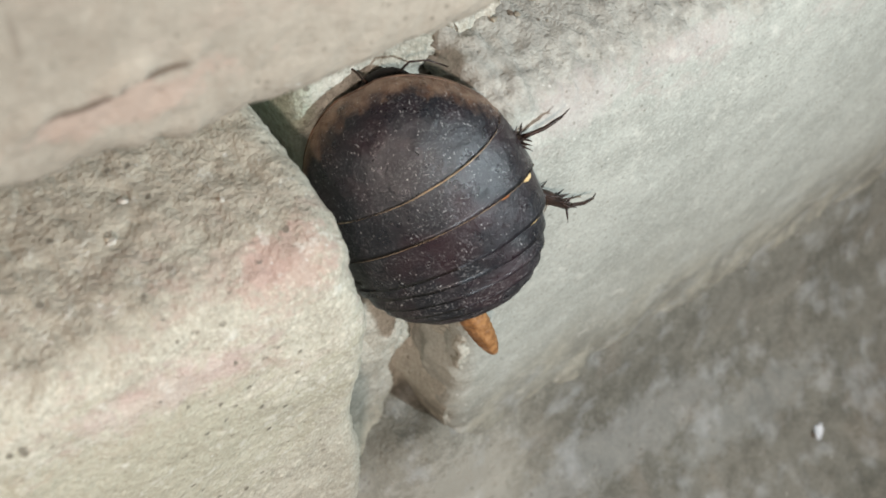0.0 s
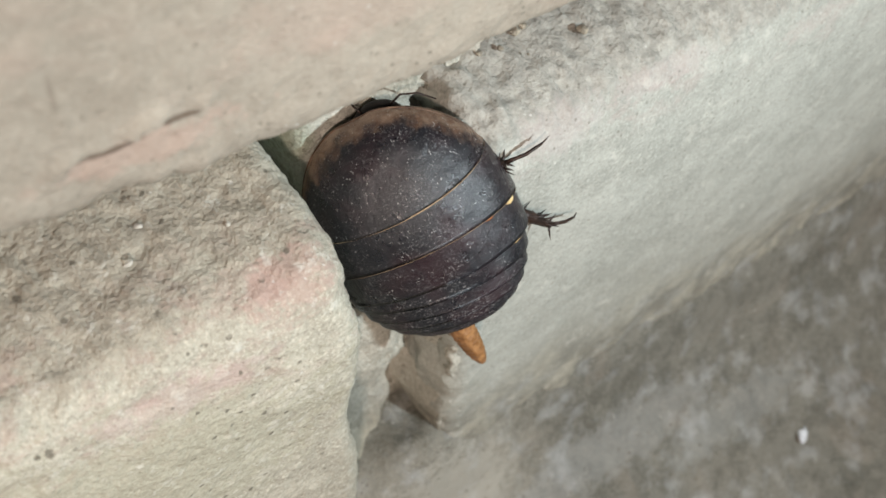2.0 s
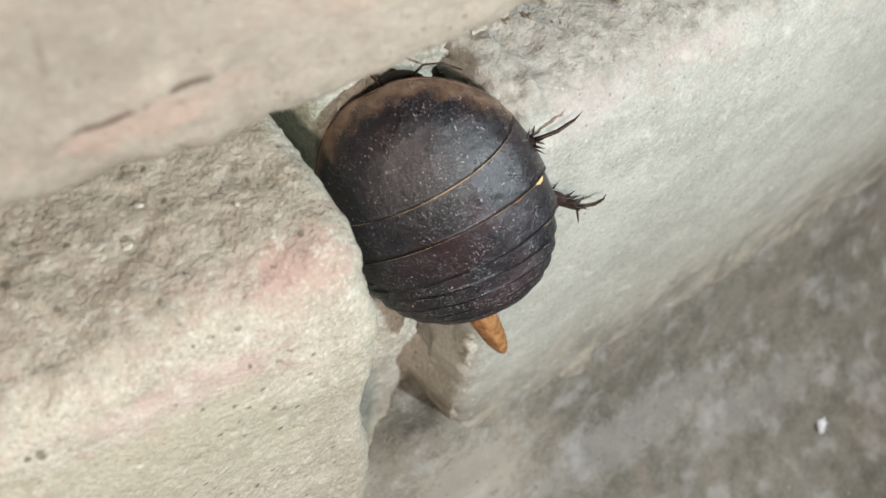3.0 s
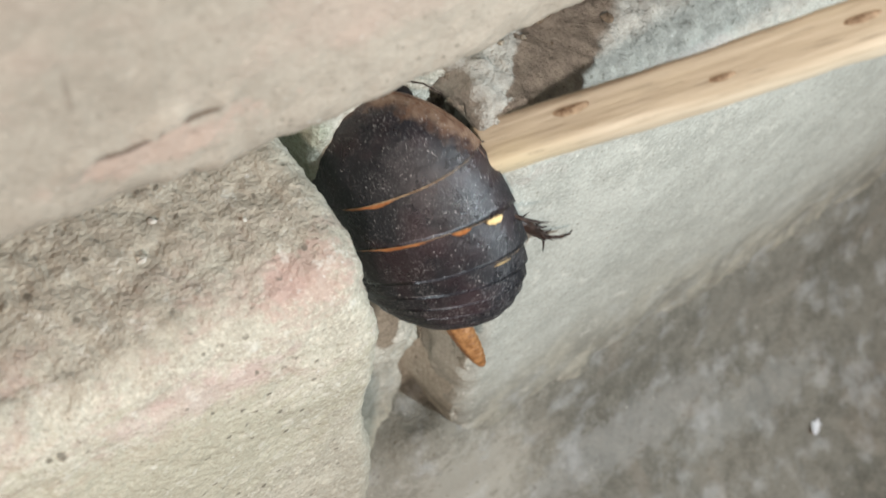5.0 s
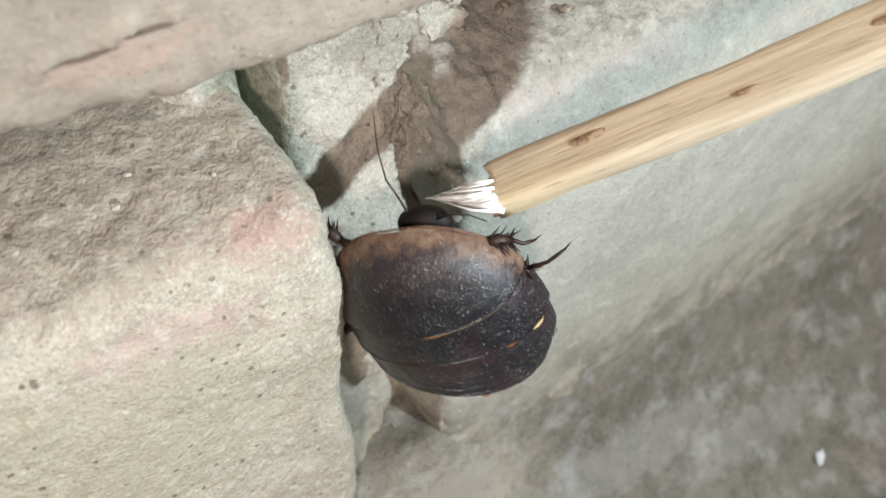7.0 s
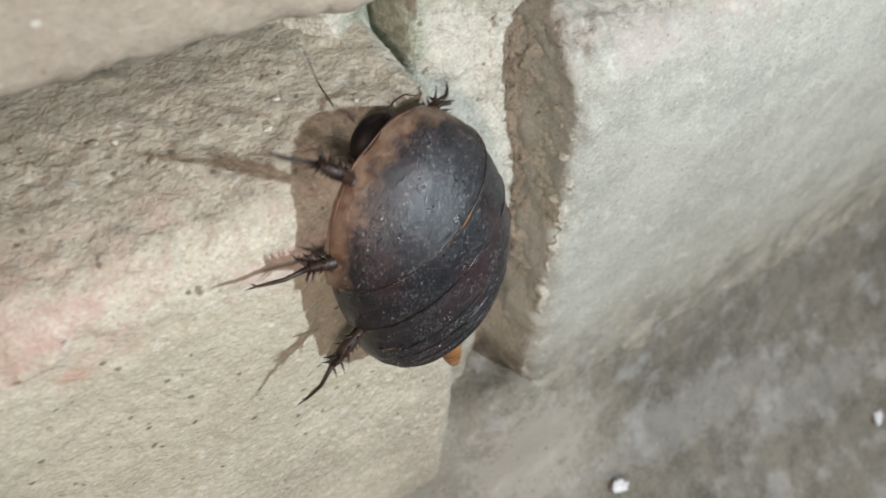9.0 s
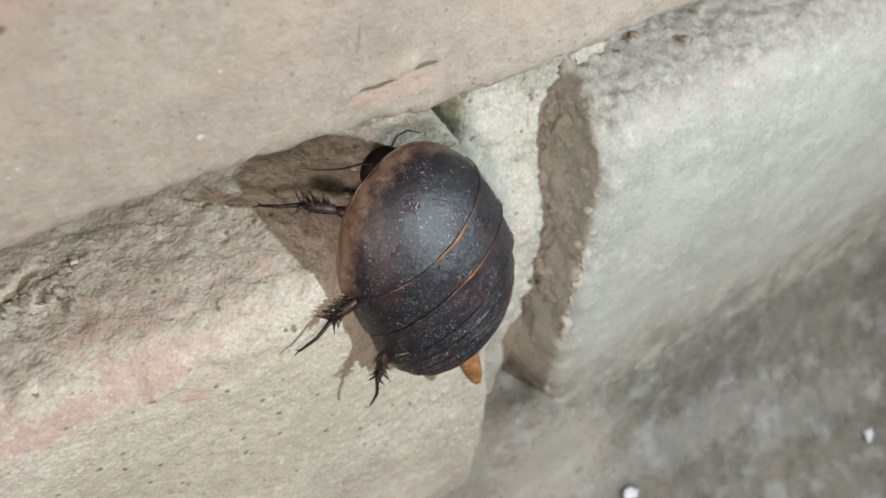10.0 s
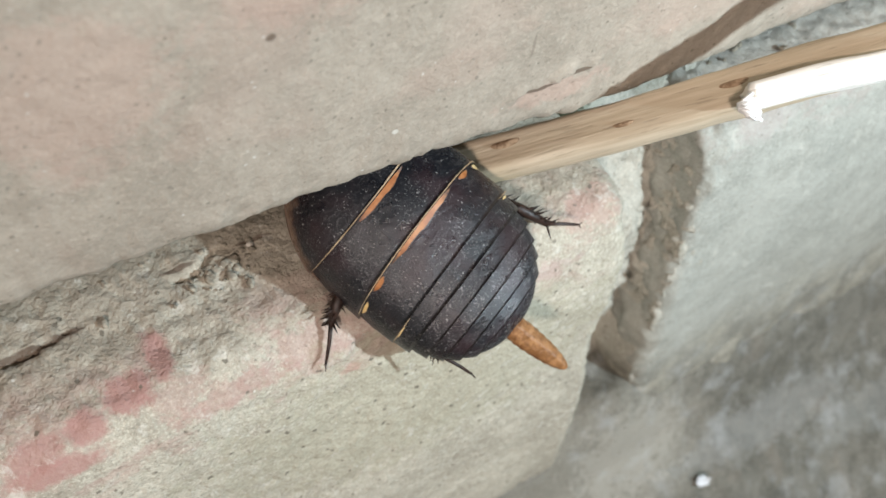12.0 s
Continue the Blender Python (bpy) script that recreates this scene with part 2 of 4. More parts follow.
# second tone is the dark inside cracks, pits and a hole, painted on
BRICK_RED, HOLLOW_DARK = (0.36, 0.20, 0.175), (0.13, 0.095, 0.07)
LEFT_STAINS_AND_CRACKS = [
    ((26.5, 38.0, 116.5), (6.0, 3.6, 3.0), 0.38, (0.45, 0.27, 0.235), 1.5),
    ((-40.0, 43.0, 117.0), (1.8, 4.0, 3.0), 0.85, BRICK_RED, 0.7),
    ((-45.0, 39.5, 116.5), (3.6, 2.6, 3.0), 0.85, BRICK_RED, 0.9),
    ((-51.0, 37.6, 116.0), (2.6, 2.4, 2.6), 0.85, BRICK_RED, 0.7),
    ((-58.0, 37.0, 115.0), (4.0, 2.4, 2.6), 0.7, BRICK_RED, 0.9),
    ((-56.0, 34.6, 113.0), (6.5, 2.6, 1.6), 0.8, BRICK_RED, 0.6),
    ((-33.0, 35.2, 112.5), (9.0, 3.0, 1.8), 0.38, BRICK_RED, 1.6),
    ((-20.0, 36.0, 114.0), (9.0, 4.5, 3.0), 0.45, (0.40, 0.25, 0.225), 1.4),
    ((-16.0, 33.6, 107.0), (1.7, 2.0, 1.1), 0.5, (0.47, 0.24, 0.20), 0.8),
    ((-54.0, 49.9, 117.0), (4.6, 0.55, 3.0), 0.9, HOLLOW_DARK, 0.45),
    ((-49.0, 50.4, 117.0), (2.4, 0.6, 3.0), 0.9, HOLLOW_DARK, 0.5),
    ((-22.0, 53.7, 117.0), (3.0, 0.4, 3.0), 0.85, HOLLOW_DARK, 0.5),
    ((-33.0, 53.6, 117.0), (2.6, 0.4, 3.0), 0.85, HOLLOW_DARK, 0.5),
    ((-4.0, 32.0, 92.0), (36.0, 9.0, 20.0), 0.4, (0.33, 0.31, 0.215), 1.3),
    # darker ragged band along the back of the ledge
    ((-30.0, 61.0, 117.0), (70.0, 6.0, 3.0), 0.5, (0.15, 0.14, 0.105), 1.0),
    ((12.0, 35.5, 110.0), (10.0, 5.0, 2.6), 0.35, (0.47, 0.34, 0.32), 1.3),
]
UPPER_STAINS_AND_CRACKS = [
    ((15.0, 42.0, 142.8), (8.0, 5.0, 2.0), 0.4, (0.44, 0.29, 0.235), 1.4),
    ((34.0, 42.0, 151.0), (12.0, 5.0, 5.0), 0.16, (0.46, 0.29, 0.235), 1.0),
    ((-2.0, 42.0, 153.0), (8.0, 5.0, 3.0), 0.15, (0.46, 0.30, 0.24), 1.0),
    ((-42.0, 42.0, 166.0), (9.0, 5.0, 9.0), 0.3, (0.44, 0.28, 0.225), 1.0),
    ((-20.0, 42.0, 172.0), (10.0, 5.0, 6.0), 0.3, (0.44, 0.28, 0.225), 1.0),
    ((12.0, 42.0, 144.1), (3.2, 4.0, 0.42), 0.9, HOLLOW_DARK, 0.5),
    ((17.0, 42.0, 145.0), (3.4, 4.0, 0.40), 0.9, HOLLOW_DARK, 0.5),
    ((8.8, 42.0, 152.5), (0.25, 4.0, 2.0), 0.35, HOLLOW_DARK, 0.5),
    ((-9.0, 42.0, 146.0), (0.38, 3.0, 0.38), 0.7, (0.58, 0.56, 0.50), 0.4),
    ((-24.0, 42.0, 166.0), (0.55, 3.0, 0.45), 0.9, HOLLOW_DARK, 0.3),
]
EARTH_STAINS = [
    ((52.0, 24.0, 14.0), (34.0, 22.0, 24.0), 0.5, (0.29, 0.272, 0.225), 0.5),
    ((60.0, 22.0, 16.0), (16.0, 9.0, 20.0), 0.35, (0.46, 0.445, 0.39), 1.5),
    ((105.0, 14.0, 5.0), (32.0, 6.0, 20.0), 0.26, (0.37, 0.38, 0.37), 1.3),
    ((140.0, 4.0, 0.0), (26.0, 5.0, 20.0), 0.24, (0.37, 0.39, 0.38), 1.3),
]
PLASTER_LEFT = masonry("worn_beige_plaster", (0.462, 0.430, 0.350), (0.345, 0.317, 0.254), (0.37, 0.215, 0.19), LEFT_STAINS_AND_CRACKS, ledge_mm=117.4, damp_mm=22, pink_line=(105, 118, 0.45), dust=(0.352, 0.313, 0.248))
PLASTER_RIGHT = masonry("smooth_grey_plaster", (0.372, 0.375, 0.333), (0.300, 0.303, 0.267), (0.45, 0.30, 0.28), [((70.0, 42.5, 111.5), (7.0, 4.0, 4.0), 0.22, (0.47, 0.37, 0.36), 1.2), ((90.0, 43.0, 112.0), (9.0, 3.0, 2.0), 0.2, (0.45, 0.34, 0.33), 1.2)], ledge_mm=114.0, damp_mm=42, damp_soft=24, pink_line=(106, 113, 0.25), pores="fine", grain=0.7, dust=(0.34, 0.325, 0.285))
PLASTER_UPPER = masonry("pinkish_plaster", (0.355, 0.309, 0.250), (0.295, 0.255, 0.204), (0.41, 0.29, 0.235), UPPER_STAINS_AND_CRACKS, pink_patches=0.21, grain=0.40, pores="fine", crumbly_mm=138)
# second blot: passing shade high in the joint, painted in dark green
MORTAR = masonry("pale_mortar", (0.465, 0.445, 0.382), (0.345, 0.33, 0.275), (0.4, 0.3, 0.25), [((39.0, 56.0, 117.0), (0.7, 9.0, 2.0), 0.8, HOLLOW_DARK, 0.8), ((52.0, 57.0, 116.5), (7.5, 7.0, 4.2), 0.3, (0.10, 0.105, 0.065), 1.2), ((47.0, 48.0, 98.0), (0.5, 4.0, 0.5), 0.9, HOLLOW_DARK, 0.3), ((44.0, 49.0, 104.0), (0.4, 4.0, 0.5), 0.9, HOLLOW_DARK, 0.3)], damp_mm=43, moss=38)
EARTH = masonry("damp_grey_earth", (0.182, 0.176, 0.149), (0.110, 0.106, 0.088), (0.3, 0.25, 0.2), EARTH_STAINS, pink_patches=0.15)


# ---- the place: a plastered brick step, millimetres from here on ----
def along(points, n):
    """n points evenly spaced on a polyline of (y, z)."""
    p = np.array(points, float)
    d = np.concatenate([[0], np.cumsum(np.hypot(*np.diff(p, axis=0).T))])
    s = np.linspace(0, d[-1], n)
    out = np.stack([np.interp(s, d, p[:, 0]), np.interp(s, d, p[:, 1])], -1)
    for _ in range(3):
        out[1:-1] = (out[:-2] + 2 * out[1:-1] + out[2:]) / 4
    return out


def spread(a, b, fine_a, fine_b, step, coarse):
    """Stations from a to b, step apart between fine_a and fine_b and coarse elsewhere."""
    far = [x for x in (-3000, -2000, -1300, -800, -550, 650, 900, 1400, 2100, 3000) if x < a < 0 and a < -100 or x > b > 100]
    return np.unique(np.concatenate([far, np.arange(a, fine_a, coarse), np.arange(fine_a, fine_b, step), np.arange(fine_b, b + coarse, coarse)]))


def course(name, profile, n, xs, inner, cap_low=None, cap_high=None, rough=None, material=None, parent=None, label="", lean=None):
    """A long block: its front profile (y, z) swept along x, with a rounded closed end where asked, roughened by noise."""
    prof = along(profile, n)
    rings = [(x, 0.0) for x in xs]
    radius = 3.5

    def end(x, sign):
        out = []
        for th in np.linspace(0.15, math.pi / 2, 7):
            out.append((x + sign * radius * math.sin(th), radius * (1 - math.cos(th))))
        for k in range(1, 40):
            out.append((x + sign * radius, radius + k * 0.55))
        return out

    if cap_high is not None:
        rings = [r for r in rings if r[0] < cap_high - radius] + end(cap_high - radius, 1)
    if cap_low is not None:
        rings = end(cap_low + radius, -1)[::-1] + [r for r in rings if r[0] > cap_low + radius]
    inner = np.array(inner, float)
    verts = []
    for x, inset in rings:
        v = inner - prof
        dist = np.hypot(v[:, 0], v[:, 1])[:, None]
        q = prof + v * np.minimum(inset / dist, 0.98)
        verts.append(np.column_stack([np.full(len(q), x), q]))
    verts = np.concatenate(verts)
    if lean is not None:
        verts = lean(verts)
    faces = grid_faces(len(rings), n)
    if rough is not None:
        a = verts.reshape(len(rings), n, 3)
        du, dv = np.gradient(a, axis=0), np.gradient(a, axis=1)
        nor = np.cross(du, dv).reshape(-1, 3)
        nor /= np.maximum(np.linalg.norm(nor, axis=1), 1e-9)[:, None]
        verts = verts + nor * rough(verts)[:, None]
    return part(name, verts, faces, material, parent, label)


wall_lower = thing("wall_lower", "lower course of worn plastered bricks with a recessed joint", "brick wall", kind="structure")

LEFT = [(112, 117.5), (60, 117), (46, 117), (40, 116.6), (36.5, 115), (34.3, 111), (33.2, 105), (32.2, 98), (31.4, 88), (30.2, 76), (29, 66), (28.2, 56), (27, 36), (26, 16), (24, -25)]


def left_lean(v):
    k = smooth(-5, 30, v[:, 0])
    v[:, 0] += k * (117 - v[:, 2]) * 0.062 + k * 0.9 * fbm(v * [0, 1, 1], 16, 2, 41)
    return v


def left_rough(v):
    top = smooth(112, 117, v[:, 2])
    edge = np.exp(-((v[:, 2] - 113) / 5.0) ** 2)
    big = (0.8 - 0.35 * top) * fbm(v, 26, 3, 3)
    grit = (0.19 + 0.06 * top) * fbm(v, 1.15, 3, 5, 0.7)
    chips = -0.7 * edge * smooth(0.15, 0.7, fbm(v * [0.7, 1, 1], 6, 3, 9))
    crack = top * np.exp(-((v[:, 1] - 50.1 - 0.08 * (v[:, 0] + 50) - 0.8 * fbm(v, 4, 3, 13)) / 0.35) ** 2) * smooth(-60, -57, v[:, 0]) * smooth(-46, -49, v[:, 0])
    crack = crack + 0.8 * top * np.exp(-((v[:, 1] - 53.5 - 0.2 * (v[:, 0] + 30) - 1.0 * fbm(v, 4, 3, 15)) / 0.3) ** 2) * smooth(-36, -33, v[:, 0]) * smooth(-24, -28, v[:, 0])
    layers = 0.17 * top * np.abs(fbm(v * [0.35, 1.0, 1.0], 2.2, 3, 11))
    return -(big + grit + chips + layers - 1.6 * crack)


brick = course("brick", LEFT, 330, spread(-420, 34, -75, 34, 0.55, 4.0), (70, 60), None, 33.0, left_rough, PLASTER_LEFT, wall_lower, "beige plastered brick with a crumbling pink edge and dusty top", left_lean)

RIGHT = [(112, 117), (60, 116.8), (50, 116.2), (46, 115), (43, 112.5), (41, 108), (39, 100), (37.3, 88), (35.6, 72), (33.5, 55), (31, 38), (28, 20), (24, 0), (22, -25)]


def right_rough(v):
    top = smooth(106, 115, v[:, 2])
    big = 0.8 * fbm(v, 30, 3, 23)
    grit = (0.08 + 0.40 * top) * fbm(v, 1.6, 4, 25, 0.65)
    foot = 0.9 * smooth(45, 20, v[:, 2]) * fbm(v, 7, 3, 29)
    corner = np.exp(-((v[:, 0] - 59) / 5.0) ** 2) * (0.45 + 0.7 * smooth(98, 112, v[:, 2])) * fbm(v, 3.6, 4, 31, 0.6)
    return -(big + grit + foot + corner)


def right_lean(v):
    v[:, 0] += smooth(85, 60, v[:, 0]) * ((117 - v[:, 2]) * 0.045 + 1.5 * fbm(v * [0, 0, 1], 22, 3, 33) + 0.5 * fbm(v * [0, 1, 1], 5, 3, 34))
    return v


course("brick", RIGHT, 270, spread(52, 520, 58, 170, 0.6, 5.0), (72, 60), 56.0, None, right_rough, PLASTER_RIGHT, wall_lower, "smooth grey plastered brick with a rough top edge", right_lean)

JOINT_Y = [(-30, 22), (14, 26.5), (24, 29), (29, 33), (34, 41), (41, 42), (48, 43), (56, 43.4), (66, 43.9), (76, 44.8), (86, 46.3), (96, 48.3), (106, 51), (117, 55), (145, 60)]


def joint_mesh():
    xs, zs = np.concatenate([np.arange(14, 50, 0.5), np.arange(50, 61, 0.11), np.arange(61, 66.1, 0.5)]), np.arange(-30, 144, 0.55)
    gx, gz = np.meshgrid(xs, zs, indexing="ij")
    deep = np.interp(gz, [p[0] for p in JOINT_Y], [p[1] for p in JOINT_Y])
    face = np.interp(gz, [p[1] for p in RIGHT[::-1]], [p[0] for p in RIGHT[::-1]]) + 1.6
    foot = 56.2 - 3.4 * np.exp(-((gz - 44) / 7.0) ** 2) + (117 - gz) * 0.03
    deep = deep + 2.0 * np.exp(-((gx - foot) / 4.5) ** 2) * smooth(36, 46, gz) * smooth(125, 112, gz)
    deep = deep + 2.5 * smooth(54, 46, gx) * smooth(82, 102, gz) + 15.0 * smooth(27, 15, gx) * smooth(112, 120, gz)
    deep = deep + 12.0 * np.exp(-((gx - 35.6) / 1.6) ** 2) * smooth(92, 104, gz) * smooth(134, 124, gz)
    deep = deep + 2.2 * np.interp(gz, [40, 47, 58, 70, 84, 100, 112], [0.9, 0.5, -0.6, -0.3, -0.5, 0.3, 0.9]) * smooth(44, 50, gx)
    k = smooth(0, 1, (gx - foot) / (59.0 - foot))
    gy = np.where(gz < 114, deep * (1 - k) + np.maximum(face, deep * 0.3) * k, deep)
    p = np.stack([gx, gy, gz], -1).reshape(-1, 3)
    wall = smooth(50, 54, p[:, 0])
    p[:, 1] += 1.2 * fbm(p, 12, 3, 51) + 0.45 * fbm(p, 3.0, 4, 53, 0.6)
    p[:, 0] -= wall * (1.6 * np.abs(fbm(p, 4.0, 3, 55, 0.6)) * smooth(50, 66, p[:, 2]) + 0.8 * fbm(p, 1.7, 3, 56, 0.6) * smooth(44, 60, p[:, 2]))
    crumbs = wall * smooth(48, 60, p[:, 2])
    p[:, 0] -= 0.55 * crumbs * fbm(p, 1.6, 3, 58, 0.6)
    p[:, 1] += 0.5 * crumbs * fbm(p, 2.1, 3, 60, 0.6)
    return p, grid_faces(len(xs), len(zs))


def bed_mesh():
    xs, zs = spread(-420, 520, -70, 130, 1.0, 6.0), np.arange(108, 146, 0.8)
    gx, gz = np.meshgrid(xs, zs, indexing="ij")
    p = np.stack([gx, 75.0 + 0.0 * gx, gz], -1).reshape(-1, 3)
    p[:, 1] += 1.0 * fbm(p, 12, 3, 57) + 0.5 * fbm(p, 3.0, 3, 59)
    return p, grid_faces(len(xs), len(zs))


part("mortar", *bed_mesh(), MORTAR, wall_lower, "rough mortar bed far back under the upper course")
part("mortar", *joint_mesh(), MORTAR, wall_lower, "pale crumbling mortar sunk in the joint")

UPPER = [(112, 138), (70, 137.8), (48, 137.6), (44, 138.0), (42.4, 139.4), (42, 142), (42, 150), (42.2, 165), (42, 190), (42, 230), (42, 300)]


def upper_rough(v):
    low = smooth(150, 138, v[:, 2])
    crack = np.exp(-((v[:, 2] - 145.4 - 0.17 * (v[:, 0] - 14) - 0.7 * fbm(v, 4, 3, 77)) / 0.5) ** 2) * smooth(6, 9, v[:, 0]) * smooth(22, 18, v[:, 0]) * smooth(-0.9, 0.2, fbm(v, 3, 2, 79))
    return -(0.5 * fbm(v, 30, 3, 61) + 0.12 * fbm(v, 1.5, 3, 63, 0.65) + low * 0.4 * fbm(v, 4.0, 4, 67) + low * 0.16 * fbm(v, 1.3, 2, 69) - 1.2 * crack)


wall_upper = thing("wall_upper", "upper course of pinkish beige plastered brick overhanging a ledge", "brick wall", kind="structure")


def upper_sag(v):
    """The lower edge hangs a little over the joint."""
    v[:, 2] += np.interp(v[:, 0], [-30, -8, 7, 22, 33, 45, 70], [0.0, -0.5, -1.5, -2.7, -3.3, -2.2, -1.2]) * smooth(172, 142, v[:, 2])
    return v


course("brick", UPPER, 300, spread(-420, 520, -75, 80, 0.6, 5.0), (80, 200), None, None, upper_rough, PLASTER_UPPER, wall_upper, "", upper_sag)
course("brick", [(42, 300.5), (42, 450), (42, 700), (42, 1000), (60, 1006), (112, 1006)], 24, spread(-420, 520, -75, 80, 20.0, 40.0), (80, 700), None, None, None, PLASTER_UPPER, wall_upper)

GROUND = [(-3000, -22), (-500, -22), (-120, -20), (-60, -17), (-25, -14), (-10, -9.5), (0, -4), (9, 2), (16, 6.5), (22, 13), (27, 24), (32, 30), (54, 40)]


def ground_mesh():
    xs = np.unique(np.concatenate([-np.geomspace(3000, 60, 24), np.arange(-60, 30, 3.0), np.arange(30, 190, 1.0), np.geomspace(190, 3000, 24)]))
    ys = np.unique(np.concatenate([-np.geomspace(3000, 50, 28), np.arange(-50, 52, 0.9)]))
    gx, gy = np.meshgrid(xs, ys, indexing="ij")
    gz = np.interp(gy, [p[0] for p in GROUND], [p[1] for p in GROUND])
    p = np.stack([gx, gy, gz], -1).reshape(-1, 3)
    near = smooth(300, 150, np.abs(p[:, 0])) * smooth(-200, -100, p[:, 1])
    p[:, 2] += 8.0 * np.exp(-((p[:, 0] - 57) / 10) ** 2 - ((p[:, 1] - 31) / 6) ** 2)
    p[:, 2] += 1.6 * fbm(p * [1, 1, 0], 24, 3, 81) + near * 0.55 * fbm(p * [1, 1, 0], 5, 4, 83, 0.6)
    return p, grid_faces(len(xs), len(ys))[:, ::-1]


ground = new("ground", mesh_from("ground", *ground_mesh(), EARTH))
tagged(ground, "uneven damp grey earth banked against the wall", "ground", kind="structure")


# ---- the insect: a domed wingless cockroach, forward +y, back +z ----
def shell_material(name, rim=False):
    n = Nodes(name, 0.45, 0.55)
    grain = n.noise(0.30, 4, 0.75)
    tint = n.mix(n.ramp(n.noise(7, 3, 0.5, 2.0), 0.42, 0.68), (0.008, 0.009, 0.012), (0.022, 0.012, 0.015))
    fine_dust = n.ramp(n.noise(0.27, 3, 0.65, 5.0), 0.54, 0.65)
    tail = n.ramp(n.axis(1), -2 * MM, -12 * MM, 0.45, 1.0)
    where = n.math("MULTIPLY", n.ramp(n.noise(4.2, 4, 0.65, 9.0), 0.36, 0.62), tail)
    colour = n.mix(n.math("MULTIPLY", n.math("MULTIPLY", fine_dust, where), 0.75), tint, (0.23, 0.22, 0.215))
    if rim:
        edge = n.math("ADD", n.axis(2), n.math("MULTIPLY", n.math("SUBTRACT", n.noise(2.8, 5, 0.65, 41.0), 0.5), 0.0060))
        tall = n.ramp(n.axis(1), 1.0 * MM, 11.5 * MM, 0.1 * MM, 2.5 * MM)
        tan = n.ramp(n.math("SUBTRACT", edge, tall), 1.0 * MM, -1.4 * MM)
        colour = n.mix(n.math("MULTIPLY", tan, 0.8), colour, n.mix(n.ramp(n.noise(1.4, 3, 0.6, 43.0), 0.35, 0.65), (0.15, 0.082, 0.05), (0.26, 0.175, 0.12)))
    specks = n.ramp(n.noise(0.30, 2, 0.5, 23.0, (1.5, 0.75, 1.0)), 0.64, 0.71)
    few = n.ramp(n.noise(1.9, 3, 0.7, 31.0), 0.44, 0.56)
    colour = n.mix(n.math("MULTIPLY", n.math("MULTIPLY", specks, few), 0.6), colour, (0.48, 0.47, 0.45))
    normal = n.bump(n.noise(1.4, 4, 0.65, 51.0), 0.34, 0.55)
    normal = n.bump(grain, 0.13, 0.6, normal)
    return n.done(colour, normal, n.ramp(n.noise(2.5, 4, 0.6, 4.0), 0.3, 0.7, 0.25, 0.42))


def plain_material(name, a, b, size, roughness, relief=0.1, specular=0.4):
    n = Nodes(name, roughness, specular)
    f = n.noise(size, 4, 0.6)
    return n.done(n.mix(n.ramp(f, 0.35, 0.65), a, b), n.bump(n.noise(size * 0.3, 3, 0.6, 3.0), relief, 0.6))


SHELL = shell_material("granular_black_shell")
SHIELD = shell_material("black_shield_with_tan_rim", True)
SEAM = plain_material("tan_seam", (0.20, 0.125, 0.065), (0.36, 0.255, 0.15), 0.8, 0.6)
RIM = plain_material("tan_rim", (0.06, 0.032, 0.02), (0.15, 0.085, 0.052), 1.6, 0.5)
LIMB = plain_material("dark_brown_limb", (0.012, 0.007, 0.005), (0.034, 0.016, 0.010), 1.0, 0.48)
JET = plain_material("glossy_black_head", (0.008, 0.006, 0.006), (0.012, 0.009, 0.008), 1.0, 0.55, 0.1, 0.2)
CASE = plain_material("orange_brown_egg_case", (0.185, 0.082, 0.027), (0.33, 0.165, 0.065), 1.1, 0.42, 0.3)

WIDE, HIGH, MID = 12.55, 8.95, -1.0


def half_width(y):
    u = y - MID
    return WIDE * np.sqrt(np.maximum(1 - np.abs(u / np.where(u > 0, 16.9, 18.9)) ** np.where(u > 0, 2.4, 3.0), 0.0))


def half_height(y):
    u = y - MID
    return HIGH * np.sqrt(np.maximum(1 - np.abs(u / np.where(u > 0, 16.7, 18.8)) ** 2.2, 0.0))


def on_back(y, phi, lift=0.0):
    """Points of the back at the length y and the angle phi from the crest."""
    x, z = (half_width(y) + lift) * np.sin(phi), (half_height(y) + lift) * np.sign(np.cos(phi)) * np.abs(np.cos(phi)) ** 0.9
    return np.stack([x, np.broadcast_to(y, x.shape), z], -1)


def plate(front, hind, rise, front_bow, hind_bow, nu=26, nv=90):
    """One shield of the back, proud of the next one at its hind edge."""
    u = np.concatenate([np.linspace(0, 1, nu), [1.0, 0.985]])
    phi = np.linspace(-1.64, 1.64, nv)
    gu, gp = np.meshgrid(u, phi, indexing="ij")
    lift = rise * gu ** 2 * (0.7 + 0.3 * np.cos(gp) ** 2) - (0.22 * (1 - gu) ** 3 if front < 15 else 0.0)
    lift[-1] = -0.6
    bow = (front_bow * (1 - gu) + hind_bow * gu) * (np.abs(gp) / 1.6) ** 2
    y = front + (hind - front) * gu + bow
    p = on_back(y, gp, lift).reshape(-1, 3)
    p[:, 2] += 0.10 * fbm(p, 3.0, 2, 7)
    return p, grid_faces(len(u), nv)


